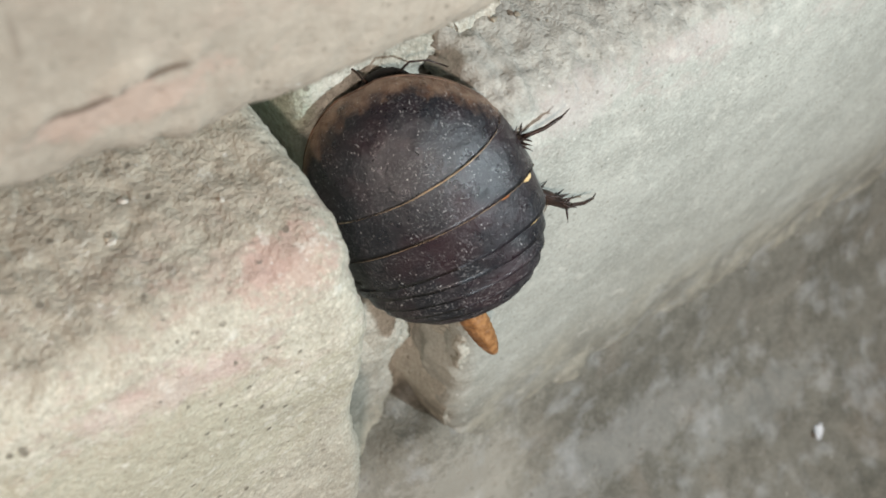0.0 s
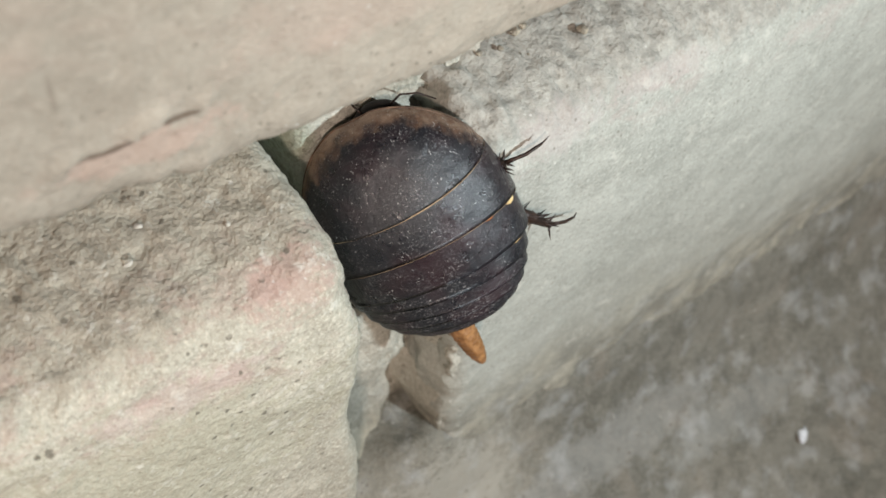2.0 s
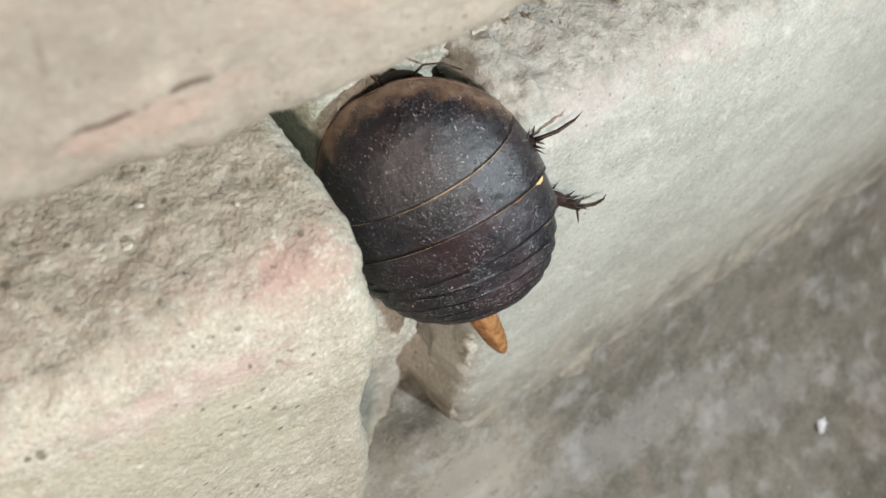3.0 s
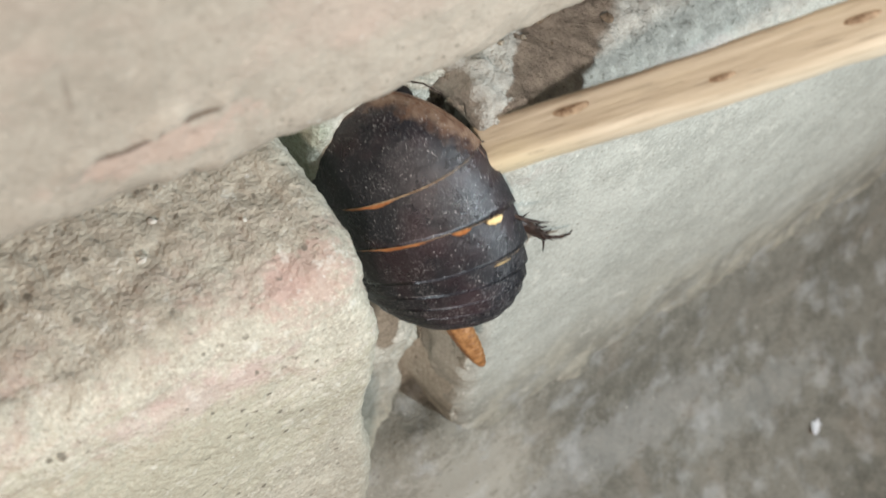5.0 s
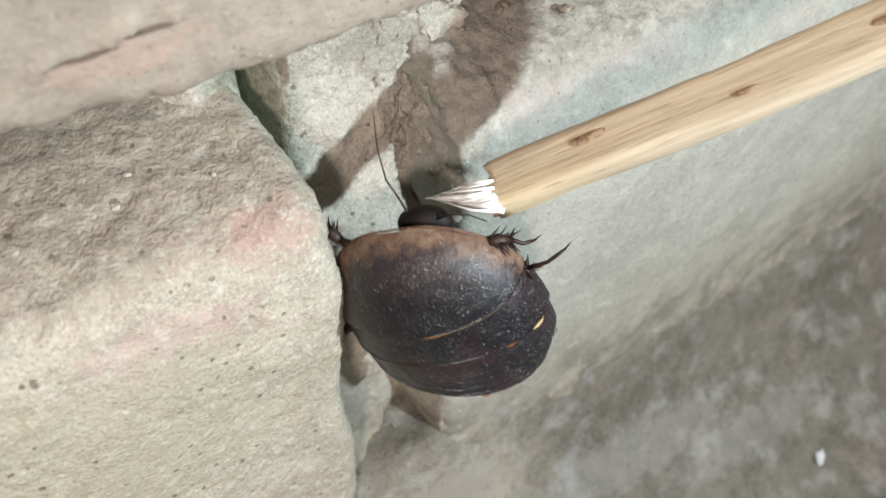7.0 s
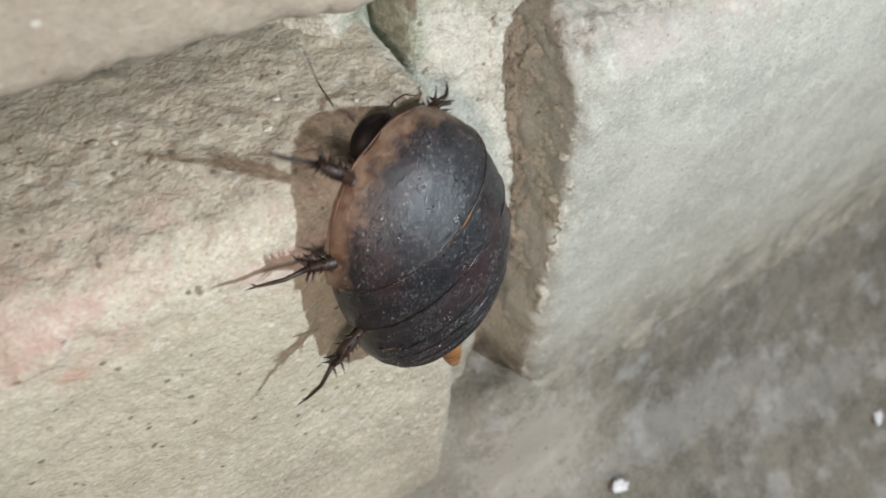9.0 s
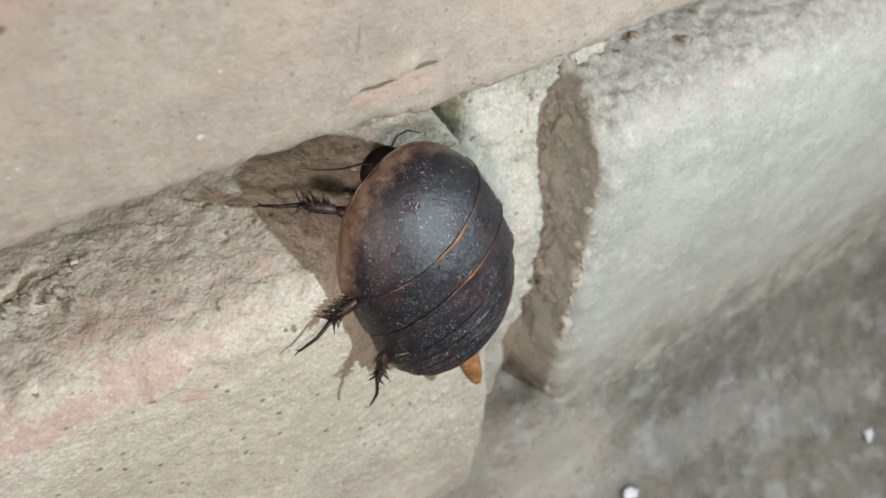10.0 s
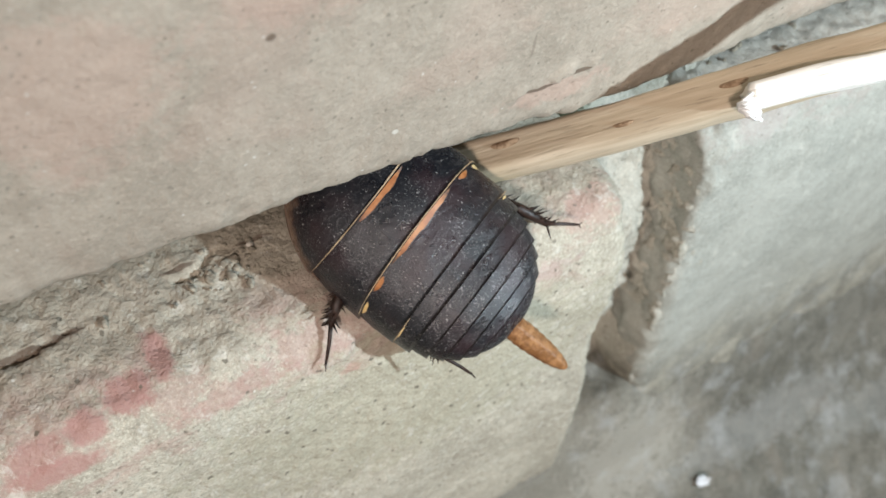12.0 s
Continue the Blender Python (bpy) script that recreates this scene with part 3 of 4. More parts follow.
def band(y0, spans, width, lift, waver=0.12, seed=1, sweep=0.0):
    """Lens-shaped marks along a hind edge: spans of angle, in degrees."""
    pieces = []
    for k, (a, b) in enumerate(spans):
        phi = np.radians(np.linspace(a, b, 36))
        s = np.linspace(-1, 1, 36)
        w = width * np.maximum(1 - np.abs(s) ** 1.7, 0) ** 0.8 + 0.03
        w = w * (1 + waver * vnoise(np.stack([s * 4, s * 0 + k, s * 0], -1), seed))
        bow = sweep * (np.abs(phi) / 1.6) ** 2
        rows = [on_back(y0 + bow - w * f, phi, lift - 0.10 * f) for f in (-0.12, 0.25, 0.6, 1.0)]
        pieces.append((np.concatenate(rows), grid_faces(len(rows), 36)))
    return merged(pieces)


def mark(name, y0, span, width, seed, material, parent, label, sweep):
    """A coloured mark that fades into the shell towards its rim."""
    a, b = np.radians(span)
    s, t = np.meshgrid(np.linspace(-1, 1, 48), np.linspace(-1, 1, 9), indexing="ij")
    phi = a + (b - a) * (s + 1) / 2
    w = width * np.maximum(1 - np.abs(s) ** 1.8, 0) ** 0.75 + 0.02
    w = w * (1 + 0.16 * vnoise(np.stack([s * 5, s * 0 + seed, s * 0], -1).reshape(-1, 3), seed).reshape(s.shape))
    y = y0 + sweep * (np.abs(phi) / 1.6) ** 2 - w * (0.42 + 0.58 * t)
    p = on_back(y, phi, 0.17 - 0.07 * (t + 1)).reshape(-1, 3)
    ob = part(name, p, grid_faces(48, 9), material, parent, label)
    heart = ob.data.attributes.new("heart", "FLOAT", "POINT")
    heart.data.foreach_set("value", (np.minimum(1 - np.abs(s) ** 2, 1 - np.maximum(t, 0) ** 2)).reshape(-1).astype(np.float32))
    return ob


def mark_material(name, a, b):
    n = Nodes(name, 0.45, 0.5)
    heart = n.add("ShaderNodeAttribute")
    heart.attribute_name = "heart"
    f = n.math("ADD", heart.outputs["Fac"], n.math("MULTIPLY", n.math("SUBTRACT", n.noise(0.6, 3, 0.6), 0.5), 0.9))
    tone = n.mix(n.ramp(n.noise(1.4, 3, 0.6, 2.0), 0.35, 0.65), a, b)
    return n.done(n.mix(n.ramp(f, 0.05, 0.75), (0.03, 0.02, 0.018), tone), n.bump(n.noise(0.4, 3, 0.6, 3.0), 0.1, 0.6))


def leg_pieces(side, root, knee, ankle, toe, seed):
    rng = random.Random(seed)
    r, k, a, t = (Vector((side * p[0], p[1], p[2])) for p in (root, knee, ankle, toe))
    femur = tube([r, r.lerp(k, 0.35), r.lerp(k, 0.75), k], [0.9, 1.25, 0.85, 0.5], 10, 0.7)
    mid = k.lerp(a, 0.5)
    tibia, spines = tube([k, mid, a], [0.62, 0.85, 0.5], 9), []
    d = (a - k).normalized()
    for i in range(30):
        base = k.lerp(a, 0.02 + 0.98 * i / 29)
        out = d.cross(Vector((rng.uniform(-1, 1), rng.uniform(-1, 1), rng.uniform(-1, 1)))).normalized()
        tip = base + (out * 1.0 + d * 0.7).normalized() * rng.uniform(1.3, 2.5)
        spines.append(tube([base, base.lerp(tip, 0.5), tip], [0.22, 0.15, 0.02], 5))
    bend = a.lerp(t, 0.55) + Vector((0, 0, 0.5))
    foot = [tube([a, a.lerp(bend, 0.5), bend, bend.lerp(t, 0.6), t], [0.34, 0.27, 0.25, 0.22, 0.16], 7)]
    for s in (-1, 1):
        claw = t + (t - bend).normalized() * 0.8 + Vector((0.35 * s, 0.3 * s, -0.3))
        foot.append(tube([t, t.lerp(claw, 0.6), claw], [0.12, 0.09, 0.02], 5))
    return femur, tibia, merged(foot), spines


LEGS = [
    ("L", -1, (5, 9, 0.5), (10.5, 11, 0.8), (14.5, 11.5, -0.4), (19, 11.0, -2.2)),
    ("L", -1, (5.5, 2.5, 0.5), (11.5, 2.5, 0.9), (16, 1.8, -0.4), (21, 0.0, -2.4)),
    ("L", -1, (5.5, -5, 0.5), (11.5, -7.5, 0.9), (14.5, -11.5, -0.4), (16.5, -16.5, -2.4)),
    ("R", 1, (4, 9, 0.2), (7.6, 9.2, -0.2), (9.6, 7.6, -1.0), (11.6, 5.4, -1.8)),
    ("R", 1, (5.0, 2.8, 0.4), (9.6, 3.4, 0.6), (12.6, 4.0, 0.0), (17.6, 5.0, -0.8)),
    ("R", 1, (5.5, -5, 0.5), (12.2, -5.6, 0.9), (17.0, -12.4, 0.0), (21.5, -15.0, -1.2)),
]


ORANGE = mark_material("orange_band", (0.27, 0.094, 0.026), (0.39, 0.165, 0.056))
CREAM = mark_material("cream_band", (0.60, 0.40, 0.16), (0.74, 0.57, 0.30))


def build_insect():
    roach = thing("cockroach", "black domed wingless cockroach with orange bands and an egg case", "cockroach")
    edges = [15.68, 5.75, -0.1, -6.1, -8.7, -11.1, -13.3, -15.3, -17.2, -19.6]
    bows = [0.0, -0.2, -2.7, -2.0, -1.9, -1.8, -1.6, -1.3, -0.8, 0.0]
    names = ["pronotum", "mesonotum", "metanotum", "abdomen"] + ["tergite"] * 5
    plates, legs, feelers = [], [], []
    for k, name in enumerate(names):
        front = edges[k] + (1.9 if k in (1, 2, 3) else 0.4 if k else 0.0)
        p, f = plate(front, edges[k + 1], 0.45 if k < 3 else 0.58, bows[k], bows[k + 1], 40 if k == 0 else (16 if k < 3 else 9))
        plates.append(part(name, p, f, SHELL if k else SHIELD, roach if k < 4 else plates[3]))
        if k == 0:
            y = np.linspace(4.0, 15.62, 70)
            side = np.stack([half_width(y), y, 0.1 + 0.0 * y], -1)
            edge = np.concatenate([side * [-1, 1, 1], side[::-1]])
            part("rim", *tube(edge, [0.13] * len(edge), 6), RIM, plates[0], "tan raised rim of the shield")
    part("seam", *band(5.78, [(-86, 86)], 0.13, 0.45, 0.3, 2, -0.2), SEAM, plates[0], "thin tan seam")
    mark("stripe", 5.7, (-25, 22), 0.72, 3, ORANGE, plates[1], "orange stripe", -0.2)
    part("seam", *band(-0.07, [(-86, 86)], 0.13, 0.45, 0.3, 4, -2.7), SEAM, plates[1], "thin tan seam")
    for k, span in enumerate(((-31, 30), (-52, -38), (38, 52))):
        mark("stripe", -0.15, span, (0.70, 0.62, 0.62)[k], 5 + k, ORANGE, plates[2], "orange stripe", -2.7)
    for span in ((-79, -61), (61, 79)):
        mark("spot", -0.2, span, 0.95 if span[0] > 0 else 0.45, 11, CREAM, plates[2], "pale yellow end spot", -2.7)
    for a, b in ((-84, -48), (48, 84)):
        part("seam", *band(-6.07, [(a, b)], 0.12, 0.52, 0.3, 8, -2.0), SEAM, plates[2], "thin tan seam")
        mark("stripe", -6.12, (0.8 * a + 0.2 * b, 0.25 * a + 0.75 * b), 0.32, 9, CREAM, plates[3], "thin pale stripe", -2.0)
    th, ph = np.meshgrid(np.linspace(0, math.pi, 24), np.linspace(0, 2 * math.pi, 40, endpoint=False), indexing="ij")
    belly = np.stack([11.6 * np.sin(th) * np.cos(ph), -1.2 + 16.0 * np.cos(th), 0.5 + 2.6 * np.sin(th) * np.sin(ph)], -1).reshape(-1, 3)
    part("belly", belly, grid_faces(24, 40, True), LIMB, roach)
    head = np.stack([3.3 * np.sin(th) * np.cos(ph), 12.9 + 2.7 * np.cos(th), -2.3 + 1.9 * np.sin(th) * np.sin(ph)], -1).reshape(-1, 3)
    part("head", head, grid_faces(24, 40, True), JET, roach, "glossy dark head")
    for s in (-1, 1):
        pts = [(s * 1.6, 15.0, -1.4), (s * 2.4, 16.4, -0.8), (s * 3.9, 18.6, -0.4), (s * 4.8, 22.0, 0.2), (s * 5.2, 26.5, 1.0)] if s < 0 else [(1.6, 14.8, -1.6), (3.4, 15.8, -1.6), (5.4, 15.2, -1.8), (7.2, 13.6, -2.0)]
        feeler = part("antenna", *tube(pts, [0.17, 0.14, 0.11, 0.08, 0.04][:len(pts)], 6), LIMB, roach)
        feelers.append((feeler, Vector(pts[0])))
    for k, (_, side, *joints) in enumerate(LEGS):
        femur, tibia, foot, spines = leg_pieces(side, *joints, k)
        leg = part("leg", *femur, LIMB, roach)
        legs.append((leg, Vector((side * joints[0][0], joints[0][1], joints[0][2])), side))
        part("tibia", *tibia, LIMB, leg, "dark brown shin")
        part("foot", *foot, LIMB, leg)
        for spine in spines:
            part("spine", *spine, LIMB, leg)
    u, ph = np.meshgrid(np.linspace(0, 1, 44), np.linspace(0, 2 * math.pi, 36, endpoint=False), indexing="ij")
    girth = np.sqrt(np.maximum(1 - np.abs(2 * u - 1) ** 3.2, 0)) * (1 - 0.45 * u ** 1.5) * (1 + 0.025 * np.cos(u * 60))
    ridge = 1 + 0.16 * np.exp(-((ph - math.pi / 2) / 0.22) ** 2)
    case = np.stack([2.0 * girth * np.cos(ph) - 0.9 + 0.8 * u, -17.2 - 12.2 * u, 1.3 - 1.3 * u + 1.75 * girth * ridge * np.sin(ph)], -1).reshape(-1, 3)
    part("egg_case", case, grid_faces(44, 36, True), CASE, plates[3], "ridged orange-brown egg case")
    return roach, plates, legs, feelers


cockroach, plates, legs, feelers = build_insect()
cockroach.scale = (1.04, 1.04, 1.04)


# ---- the sticks: tip at the origin, shaft along +x ----
def wood_material(name, a, b, c):
    n = Nodes(name, 0.62, 0.35)
    grain = n.noise(1.6, 6, 0.62, 0.0, (0.045, 1, 1), 0.3)
    fine = n.noise(0.5, 3, 0.6, 4.0, (0.08, 1, 1))
    colour = n.mix(n.ramp(grain, 0.34, 0.66), a, b)
    colour = n.mix(n.ramp(n.noise(14, 3, 0.5, 8.0, (0.5, 1, 1)), 0.5, 0.72), colour, c)
    colour = n.mix(n.math("MULTIPLY", n.ramp(fine, 0.42, 0.3), 0.45), colour, tuple(v * 0.45 for v in a))
    return n.done(colour, n.bump(fine, 0.18, 0.6, n.bump(grain, 0.35, 0.7)))


WOOD = wood_material("pale_split_wood", (0.43, 0.350, 0.245), (0.60, 0.510, 0.380), (0.60, 0.505, 0.335))
# this white is the torch's glare on plain wood, put into the colour
PALE = wood_material("torch_white_wood", (0.84, 0.82, 0.76), (0.88, 0.87, 0.82), (0.86, 0.84, 0.78))
KNOT = plain_material("brown_knot", (0.20, 0.125, 0.07), (0.40, 0.285, 0.18), 0.8, 0.7, 0.3)
FIBRE = plain_material("white_fibre", (0.80, 0.81, 0.80), (0.86, 0.86, 0.85), 1.0, 0.8)


def build_stick(name, label, length, wide, thick, material, knots, fibre, seed):
    stick = thing(name, label, "stick")
    xs, th = np.linspace(0, length, 110), np.linspace(0, 2 * math.pi, 40, endpoint=False)
    gx, gt = np.meshgrid(xs, th, indexing="ij")
    c, s = np.cos(gt), np.sin(gt)
    sq = (np.abs(c) ** 5 + np.abs(s) ** 5) ** (-1 / 5)
    bow = 0.5 * np.sin(gx / length * 5 + seed)
    p = np.stack([gx, wide / 2 * sq * c + bow, thick / 2 * sq * s], -1).reshape(-1, 3)
    p[:, 1] += 0.22 * fbm(p * [0.08, 1, 1], 2.2, 3, seed) + 0.3 * fbm(p * [0.25, 0.2, 0.2], 2.2, 3, seed + 2)
    p[:, 2] += 0.22 * fbm(p * [0.08, 1, 1], 2.2, 3, seed + 5)
    tip = p[:, 0] < 0.01
    p[tip, 0] += 0.9 * fbm(p[tip] * [0, 1, 1], 1.5, 3, seed + 9)
    faces = [tuple(f) for f in grid_faces(110, 40, True)]
    p = np.concatenate([p, [[0.4, bow[0, 0], 0], [length, bow[-1, 0], 0]]])
    faces += [(4400, (j + 1) % 40, j) for j in range(40)] + [(4401, 109 * 40 + j, 109 * 40 + (j + 1) % 40) for j in range(40)]
    part("shaft", p, faces, material, stick)
    for kx, ky, kl, face in knots:
        a, b = np.meshgrid(np.linspace(0, 1, 8), np.linspace(0, 2 * math.pi, 24, endpoint=False), indexing="ij")
        kz = thick / 2 + 0.24 - 0.30 * a ** 2
        off = 0.5 * math.sin(kx / length * 5 + seed)
        q = np.stack([kx + kl * a * np.cos(b), ky + off + kl * 0.26 * a * np.sin(b) + 0.1 * np.cos(2 * b) * a, kz], -1).reshape(-1, 3)
        if face < 0:
            q = q[:, [0, 2, 1]] * [1, -1, 1] + [0, -wide / 2 + thick / 2 + off, -off]
        part("knot", q, grid_faces(8, 24, True), KNOT, stick, "dark oval knot")
    if fibre:
        rng = random.Random(seed)
        tufts = []
        for _ in range(100):
            y0, z0 = rng.gauss(-wide * 0.26, 0.8), rng.gauss(thick * 0.40, 0.4)
            ln = 1.5 + (fibre - 1.5) * rng.random() ** 1.2
            b = Vector((rng.uniform(0.1, 1.0), y0, z0))
            d = Vector((-ln - b.x, 0.40 * ln - (y0 + wide * 0.26) * 0.9 * ln / fibre + rng.gauss(0, 0.2), 0.12 * ln + rng.gauss(0, 0.25)))
            tufts.append(tube([b, b + d * 0.5 + Vector((0, rng.gauss(0, 0.25), rng.gauss(0, 0.25))), b + d], [0.24, 0.19, 0.05], 5))
        tagged(part("frayed_end", *merged(tufts), FIBRE, stick, "white frayed fibres"), kind="stuff")
    return stick


stick = build_stick("stick", "slender split wooden stick with dark knots and a frayed tip", 150, 6.2, 5.2, WOOD, [(13, 0.9, 2.3, 1), (45, 0.4, 2.2, 1), (30, -1.0, 1.8, 1), (68, 0.8, 2.0, 1), (24, 0.0, 1.6, -1)], 7.6, 3)
pale_stick = build_stick("stick", "wooden stick coloured white for the torch glare, with a splintered end", 130, 3.5, 3.4, PALE, [], 1.6, 8)


PAPER = plain_material("dirty_white_paper", (0.48, 0.50, 0.52), (0.64, 0.66, 0.68), 1.5, 0.85)


def scrap(name, label, x, y, z, rx, ry, rz, a, b):
    """A torn bit of white paper lying on the earth."""
    u, v = np.meshgrid(np.linspace(-1, 1, 9), np.linspace(-1, 1, 7), indexing="ij")
    p = np.stack([a * u * (1 - 0.15 * v * v), b * v * (1 - 0.2 * u * u), 0.5 * u * u + 0.3 * np.sin(3 * v)], -1).reshape(-1, 3)
    p += 0.42 * np.stack([fbm(p, 1.1, 3, 5), fbm(p, 1.1, 3, 6), 0.6 * fbm(p, 1.5, 2, 7)], -1)
    low = p - [0, 0, 0.35]
    n, f = len(p), grid_faces(9, 7)
    ring = [i * 7 for i in range(9)] + [56 + j for j in range(1, 7)] + [i * 7 + 6 for i in range(7, -1, -1)] + [j for j in range(5, 0, -1)]
    sides = [(ring[k], ring[(k + 1) % len(ring)], ring[(k + 1) % len(ring)] + n, ring[k] + n) for k in range(len(ring))]
    ob = new(name, mesh_from(name, np.concatenate([p, low]), list(map(tuple, f)) + [tuple(q[::-1] + n) for q in f] + sides, PAPER))
    ob.matrix_world = pose(x * MM, y * MM, z * MM, rx, ry, rz)
    return tagged(ob, label, "paper scrap", "paper scraps on the ground")


scrap("paper_scrap", "small torn white paper scrap on damp earth", 155.8, -9.8, -8.4, 20, 0, 20, 2.0, 1.2)
scrap("paper_scrap", "curled white paper scrap lying on earth", 78.3, 9.1, 4.0, 25, 0, -30, 1.8, 1.2)


def pebble(x, y, z, r, material, label, seed):
    """A grain of grit, pressed into its bed."""
    th, ph = np.meshgrid(np.linspace(0, math.pi, 7), np.linspace(0, 2 * math.pi, 10, endpoint=False), indexing="ij")
    p = np.stack([np.sin(th) * np.cos(ph), np.sin(th) * np.sin(ph), 0.7 * np.cos(th)], -1).reshape(-1, 3) * r
    p *= (1 + 0.5 * vnoise(p / r * 1.3 + seed * 3.1, seed))[:, None]
    ob = new("pebble", mesh_from("pebble", p, grid_faces(7, 10, True), material, False))
    ob.matrix_world = pose(x * MM, y * MM, z * MM, 0, 0, seed * 47)
    return tagged(ob, label, "pebble", "grit on the ledge")


GRIT = plain_material("grey_grit", (0.17, 0.15, 0.115), (0.36, 0.32, 0.25), 1.2, 0.9, 0.2)
QUARTZ = plain_material("pale_grit", (0.42, 0.39, 0.33), (0.55, 0.52, 0.46), 0.8, 0.7, 0.2)
for k, (x, y, r) in enumerate([(15.8, 51.0, 0.5), (13.1, 47.6, 0.5), (4.0, 50.0, 0.35), (-2.5, 53.0, 0.4), (24.0, 47.0, 0.3), (-9.0, 49.5, 0.35)]):
    pebble(x, y, 117.0, r, QUARTZ, "tiny pale quartz pebble on the dusty ledge", k)
grit_rng = random.Random(21)
for k in range(64):
    cx = grit_rng.choice((-15, -15, -27, -30, -40, 0, 12, 70, 85))
    x, y = grit_rng.gauss(cx, 3.2), grit_rng.uniform(47.5, 57) if cx < 40 else grit_rng.uniform(52, 60)
    pebble(x, y, 116.9 if x < 32 else 116.4, 0.22 + 0.6 * grit_rng.random() ** 2, GRIT, "small grey crumb of mortar on the ledge", k + 10)
for k in range(26):
    pebble(grit_rng.gauss(-26.5, 1.9), grit_rng.gauss(50.5, 1.7), 117.0, 0.22 + 0.6 * grit_rng.random() ** 2.5, GRIT if k % 8 else QUARTZ, "crumb of loose mortar in a heap on the ledge", k + 90)


# ---- what moves ----
def crawl(at, ahead, back):
    """The insect's pose: its middle in millimetres, the way its head points and the way its back faces."""
    y = Vector(ahead).normalized()
    x = y.cross(Vector(back)).normalized()
    z = x.cross(y)
    m = Matrix((x, y, z)).transposed().to_4x4()
    m.translation = Vector(at) * MM
    return m


def poke(at, along_shaft, roll=0):
    """A stick's pose: its tip in millimetres, the way its shaft runs, and a turn about it."""
    x = Vector(along_shaft).normalized()
    z = (Vector((-0.42, -0.38, 0.82)) - x * x.dot(Vector((-0.42, -0.38, 0.82)))).normalized()
    y = z.cross(x)
    m = Matrix((x, y, z)).transposed().to_4x4()
    m.translation = Vector(at) * MM
    return m @ pose(0, 0, 0, roll)


CRAWL = [
    (0.0, (49.5, 44.6, 102.8), (-0.17, 0.53, 0.83), (-0.48, -0.78, 0.40)),
    (3.0, (49.5, 44.6, 102.8), (-0.17, 0.53, 0.83), (-0.48, -0.78, 0.40)),
    (3.2, (49.5, 44.6, 102.8), (-0.17, 0.53, 0.83), (-0.48, -0.78, 0.40)),
    (4.8, (45.1, 49.0, 103.3), (-0.23, 0.63, 0.75), (-0.54, -0.72, 0.43)),
    (5.0, (48.9, 47.7, 100.8), (-0.13, 0.57, 0.81), (-0.82, -0.52, 0.23)),
    (5.5, (47.4, 43.0, 102.1), (-0.16, 0.46, 0.87), (-0.85, -0.51, 0.12)),
    (6.0, (48.4, 39.5, 106.3), (-0.15, 0.41, 0.90), (-0.83, -0.54, 0.11)),
    (6.5, (48.4, 36.1, 98.2), (-0.24, 0.21, 0.95), (-0.79, -0.61, -0.06)),
    (7.5, (42.0, 25.0, 99.0), (-0.41, 0.16, 0.90), (-0.39, -0.92, 0.08)),
    (8.3, (31.4, 27.8, 98.7), (-0.56, 0.11, 0.82), (0.11, -0.97, 0.20)),
    (8.5, (28.7, 30.7, 101.6), (-0.43, 0.09, 0.90), (0.34, -0.91, 0.25)),
    (9.0, (24.9, 33.8, 107.1), (-0.17, 0.27, 0.95), (0.32, -0.90, 0.31)),
    (9.5, (21.4, 35.6, 110.0), (-0.10, 0.43, 0.90), (0.30, -0.85, 0.44)),
    (10.0, (19.0, 37.3, 113.4), (-0.19, 0.41, 0.89), (0.24, -0.86, 0.45)),
    (10.5, (13.2, 38.8, 116.5), (-0.32, 0.56, 0.77), (0.14, -0.77, 0.62)),
    (11.0, (6.2, 39.3, 120.0), (-0.55, 0.55, 0.63), (0.17, -0.66, 0.73)),
    (11.5, (-3.1, 43.4, 121.3), (-0.58, 0.72, 0.39), (0.14, -0.38, 0.91)),
    (12.0, (-4.7, 44.0, 122.2), (-0.47, 0.79, 0.39), (-0.09, -0.49, 0.87)),
]
SQUEEZE = [(0.0, 0.75), (3.2, 0.75), (4.8, 0.0), (9.8, 0.0), (10.4, -0.3), (12.0, -0.5)]
# the fore body's turn against the abdomen, in degrees
TWIST = [(0.0, 10), (5.0, 10), (5.5, 2), (6.0, 3), (6.5, 12), (8.3, 10), (9.0, 10), (9.5, 12), (10.0, 11), (10.5, 7), (11.0, 5), (12.0, 2)]
# how far a leg is folded under the body, in degrees: the one by the head, and the hind one beside the grey brick
FOLDS = {
    0: [(0.0, 45), (5.5, 40), (8.0, 0), (9.5, 0), (10.0, 26), (11.0, 30), (12.0, 20)],
    5: [(0.0, 26), (3.2, 26), (4.8, 50), (5.6, 50), (6.0, 30), (9.0, 0), (12.0, 0)],
}
# how far the left feeler is lowered, in degrees
FEEL = [(0.0, 70), (6.7, 70), (8.3, 0), (8.9, 0), (9.4, 110), (12.0, 110)]
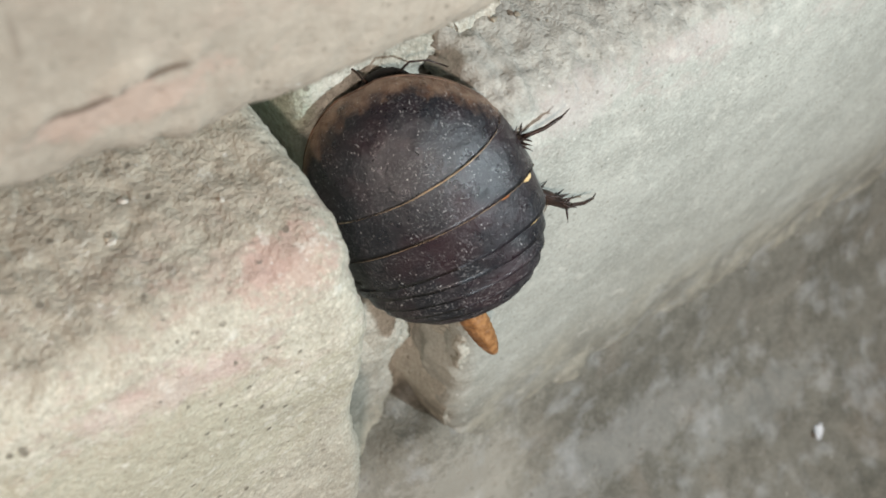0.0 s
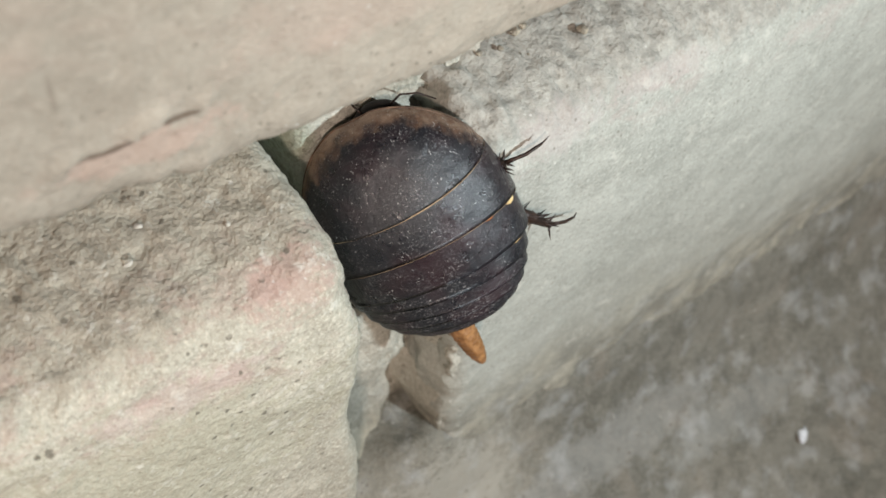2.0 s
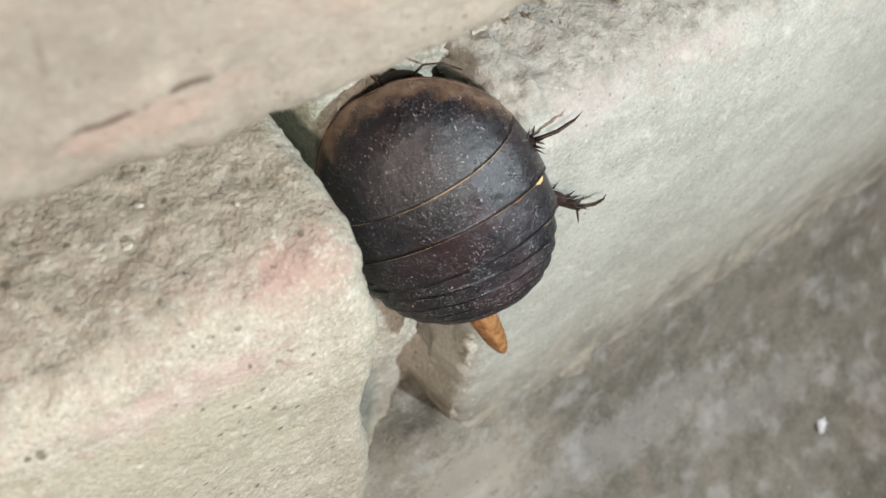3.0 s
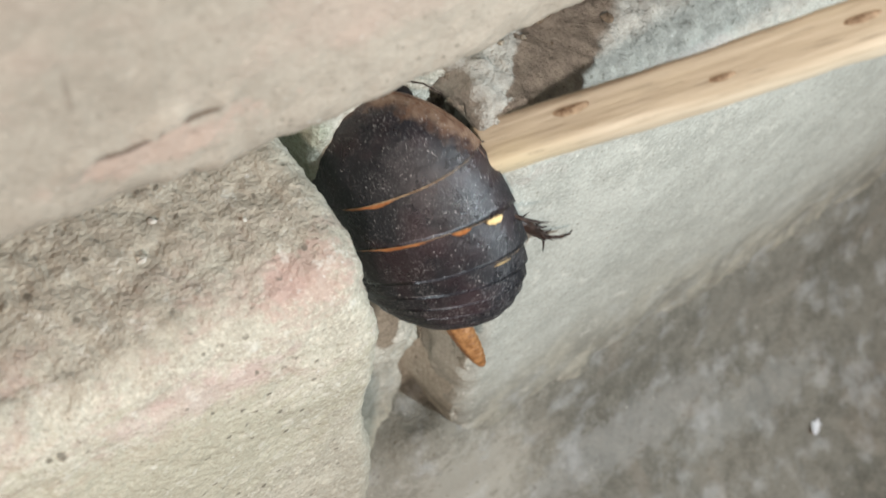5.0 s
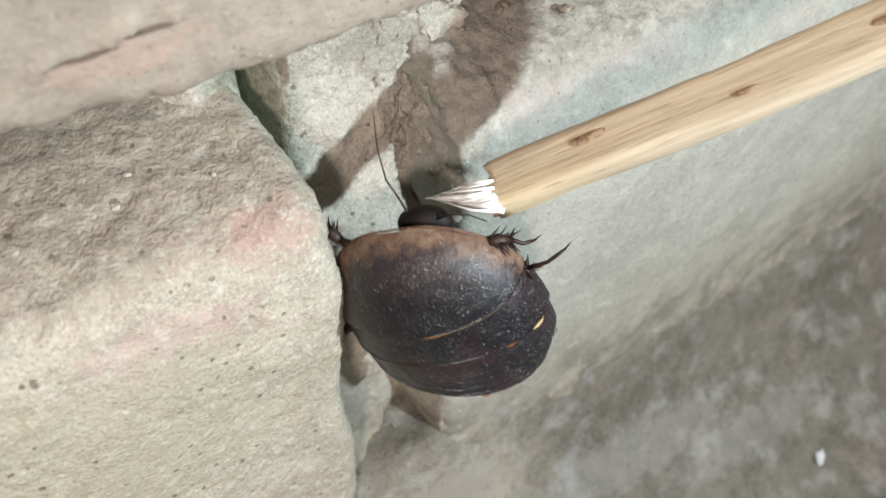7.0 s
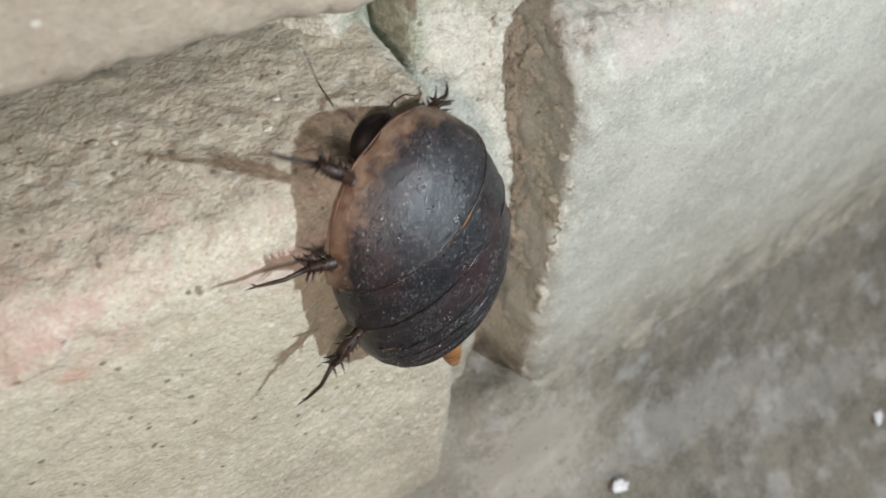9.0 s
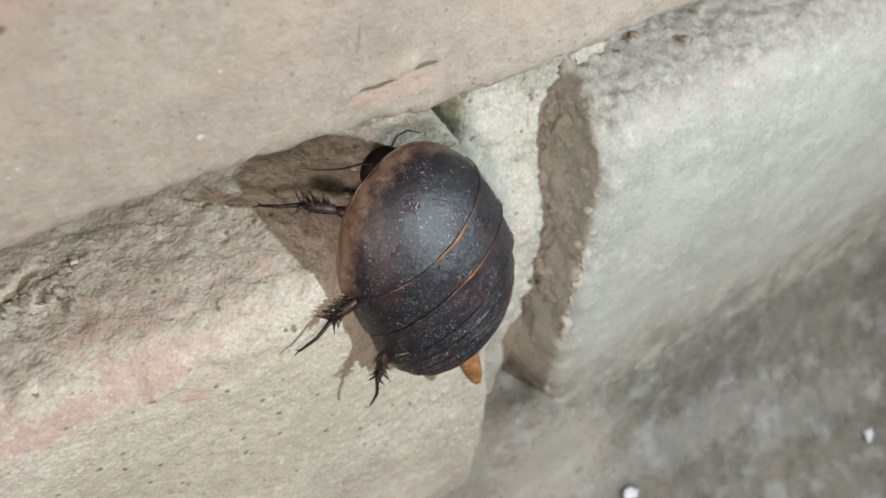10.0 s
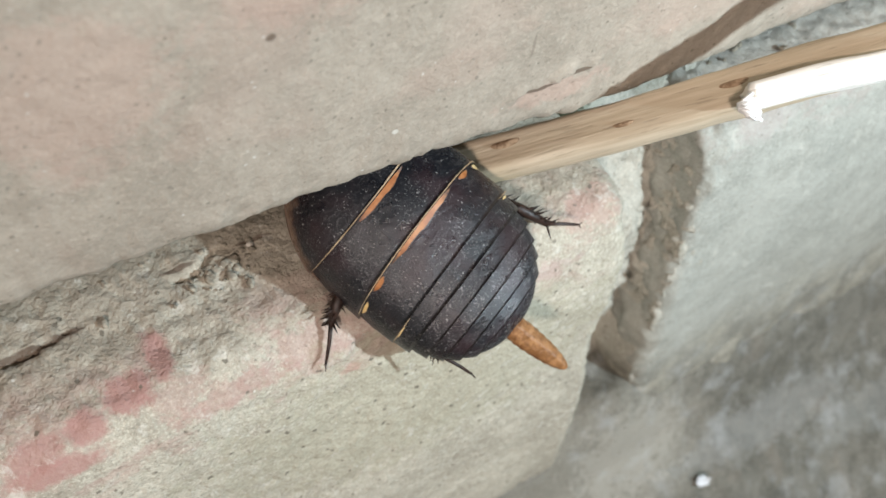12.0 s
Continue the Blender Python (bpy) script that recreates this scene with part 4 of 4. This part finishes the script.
# turns of the six legs about their roots, in degrees, towards the tail
STRIDE = [
    (0.0, -35, 0, 0, 0, 5, -4),
    (3.2, -35, 0, 0, 0, 5, -4),
    (4.8, -35, 0, 0, 10, 45, 4),
    (5.2, -35, 2, 0, 10, 35, 4),
    (5.5, -30, 5, 0, 10, -5, -25),
    (5.75, -20, 2, 0, 10, -5, 25),
    (6.0, -15, 0, 0, 10, -5, 75),
    (6.5, -5, 0, 5, 5, -22, 80),
    (8.3, -45, -80, -95, -85, 30, 80),
    (8.6, -45, -76, -88, -85, 58, 80),
    (9.0, -50, -34, -24, -40, 60, 80),
    (9.5, -28, -16, -4, 0, 60, 80),
    (10.0, -26, 4, 8, 5, 60, 80),
    (10.5, -20, 4, 4, 10, 60, 75),
    (11.0, -48, 4, 0, 5, 60, 58),
    (11.5, -75, 10, 25, 10, 60, 20),
    (12.0, -75, 16, 33, 10, 60, 19),
]
POKE = [
    (0.0, (100.4, 28.9, 142.5), (0.790, -0.285, 0.542)),
    (0.6, (89.4, 23.6, 146.8), (0.788, -0.320, 0.526)),
    (0.8, (71.6, 22.0, 147.5), (0.750, -0.395, 0.530)),
    (1.0, (71.9, 35.3, 138.0), (0.772, -0.388, 0.503)),
    (1.2, (66.4, 39.1, 133.6), (0.743, -0.413, 0.526)),
    (1.5, (64.9, 45.1, 131.1), (0.739, -0.373, 0.562)),
    (1.7, (72.4, 49.3, 133.6), (0.721, -0.410, 0.558)),
    (2.0, (85.0, 45.6, 136.6), (0.745, -0.394, 0.538)),
    (2.8, (84.9, 46.9, 129.7), (0.740, -0.399, 0.541)),
    (3.2, (78.8, 43.3, 124.9), (0.742, -0.397, 0.540)),
    (4.8, (55.9, 48.7, 110.6), (0.675, -0.410, 0.613)),
    (5.0, (56.0, 45.8, 109.6), (0.678, -0.404, 0.614)),
    (5.5, (56.6, 39.0, 108.8), (0.674, -0.422, 0.607)),
    (6.0, (57.8, 38.0, 112.5), (0.701, -0.393, 0.596)),
    (6.5, (54.0, 30.7, 115.4), (0.654, -0.390, 0.648)),
    (6.7, (53.6, 30.0, 115.4), (0.648, -0.390, 0.654)),
    (8.3, (41.8, 40.3, 128.9), (0.835, -0.295, 0.465)),
    (8.4, (52.7, 37.8, 133.2), (0.786, -0.349, 0.510)),
    (8.5, (60.0, 36.4, 141.3), (0.774, -0.374, 0.511)),
    (9.2, (78.0, 35.0, 139.8), (0.755, -0.413, 0.509)),
    (10.0, (88.7, 31.2, 145.1), (0.634, -0.506, 0.585)),
    (10.4, (93.5, 33.7, 128.1), (0.377, -0.530, 0.760)),
    (10.5, (79.9, 36.8, 121.4), (0.428, -0.531, 0.731)),
    (10.7, (51.4, 45.0, 125.9), (0.644, -0.484, 0.593)),
    (11.0, (26.5, 48.8, 119.3), (0.744, -0.402, 0.534)),
    (11.2, (22.5, 50.2, 118.6), (0.733, -0.416, 0.538)),
    (11.5, (9.0, 51.9, 118.2), (0.678, -0.453, 0.579)),
    (12.0, (6.5, 52.9, 117.0), (0.693, -0.447, 0.566)),
]
POKE_PALE = [
    (0.0, (119.8, 35.6, 142.8), (0.773, -0.426, 0.469)),
    (10.4, (75.4, 25.0, 167.5), (0.804, -0.402, 0.439)),
    (10.8, (53.0, 27.2, 160.6), (0.795, -0.424, 0.433)),
    (11.0, (50.4, 30.9, 153.1), (0.789, -0.466, 0.400)),
    (11.2, (46.6, 31.3, 153.2), (0.785, -0.477, 0.395)),
    (11.5, (35.9, 29.6, 147.3), (0.799, -0.433, 0.417)),
    (11.8, (34.8, 27.9, 145.4), (0.798, -0.399, 0.452)),
    (12.0, (34.5, 28.6, 145.4), (0.793, -0.404, 0.455)),
]


def motions():
    walk(cockroach, [(t, crawl(at, ahead, back)) for t, at, ahead, back in CRAWL])
    times = sorted({t for t, _ in SQUEEZE} | {t for t, _ in TWIST})
    for shield, share, turn in ((plates[0], 0.0, 1.0), (plates[1], 0.75, 0.85), (plates[2], 1.3, 0.7), (plates[3], 1.7, 0.3)):
        walk(shield, [(t, pose(0, share * MM * np.interp(t, *zip(*SQUEEZE)), 0, 0, 0, turn * np.interp(t, *zip(*TWIST)))) for t in times])
    for k, (leg, root, side) in enumerate(legs):
        pivot = Matrix.Translation(root * MM)
        down = [np.interp(row[0], *zip(*FOLDS[k])) if k in FOLDS else 0.0 for row in STRIDE]
        walk(leg, [(row[0], pivot @ pose(0, 0, 0, 0, side * d, -side * row[k + 1]) @ pivot.inverted()) for row, d in zip(STRIDE, down)])
    feeler, root = feelers[0]
    pivot = Matrix.Translation(root * MM)
    walk(feeler, [(t, pivot @ pose(0, 0, 0, -d) @ pivot.inverted()) for t, d in FEEL])
    walk(stick, [(t, poke(at, shaft, -15)) for t, at, shaft in POKE])
    walk(pale_stick, [(t, poke(at, shaft)) for t, at, shaft in POKE_PALE])


motions()
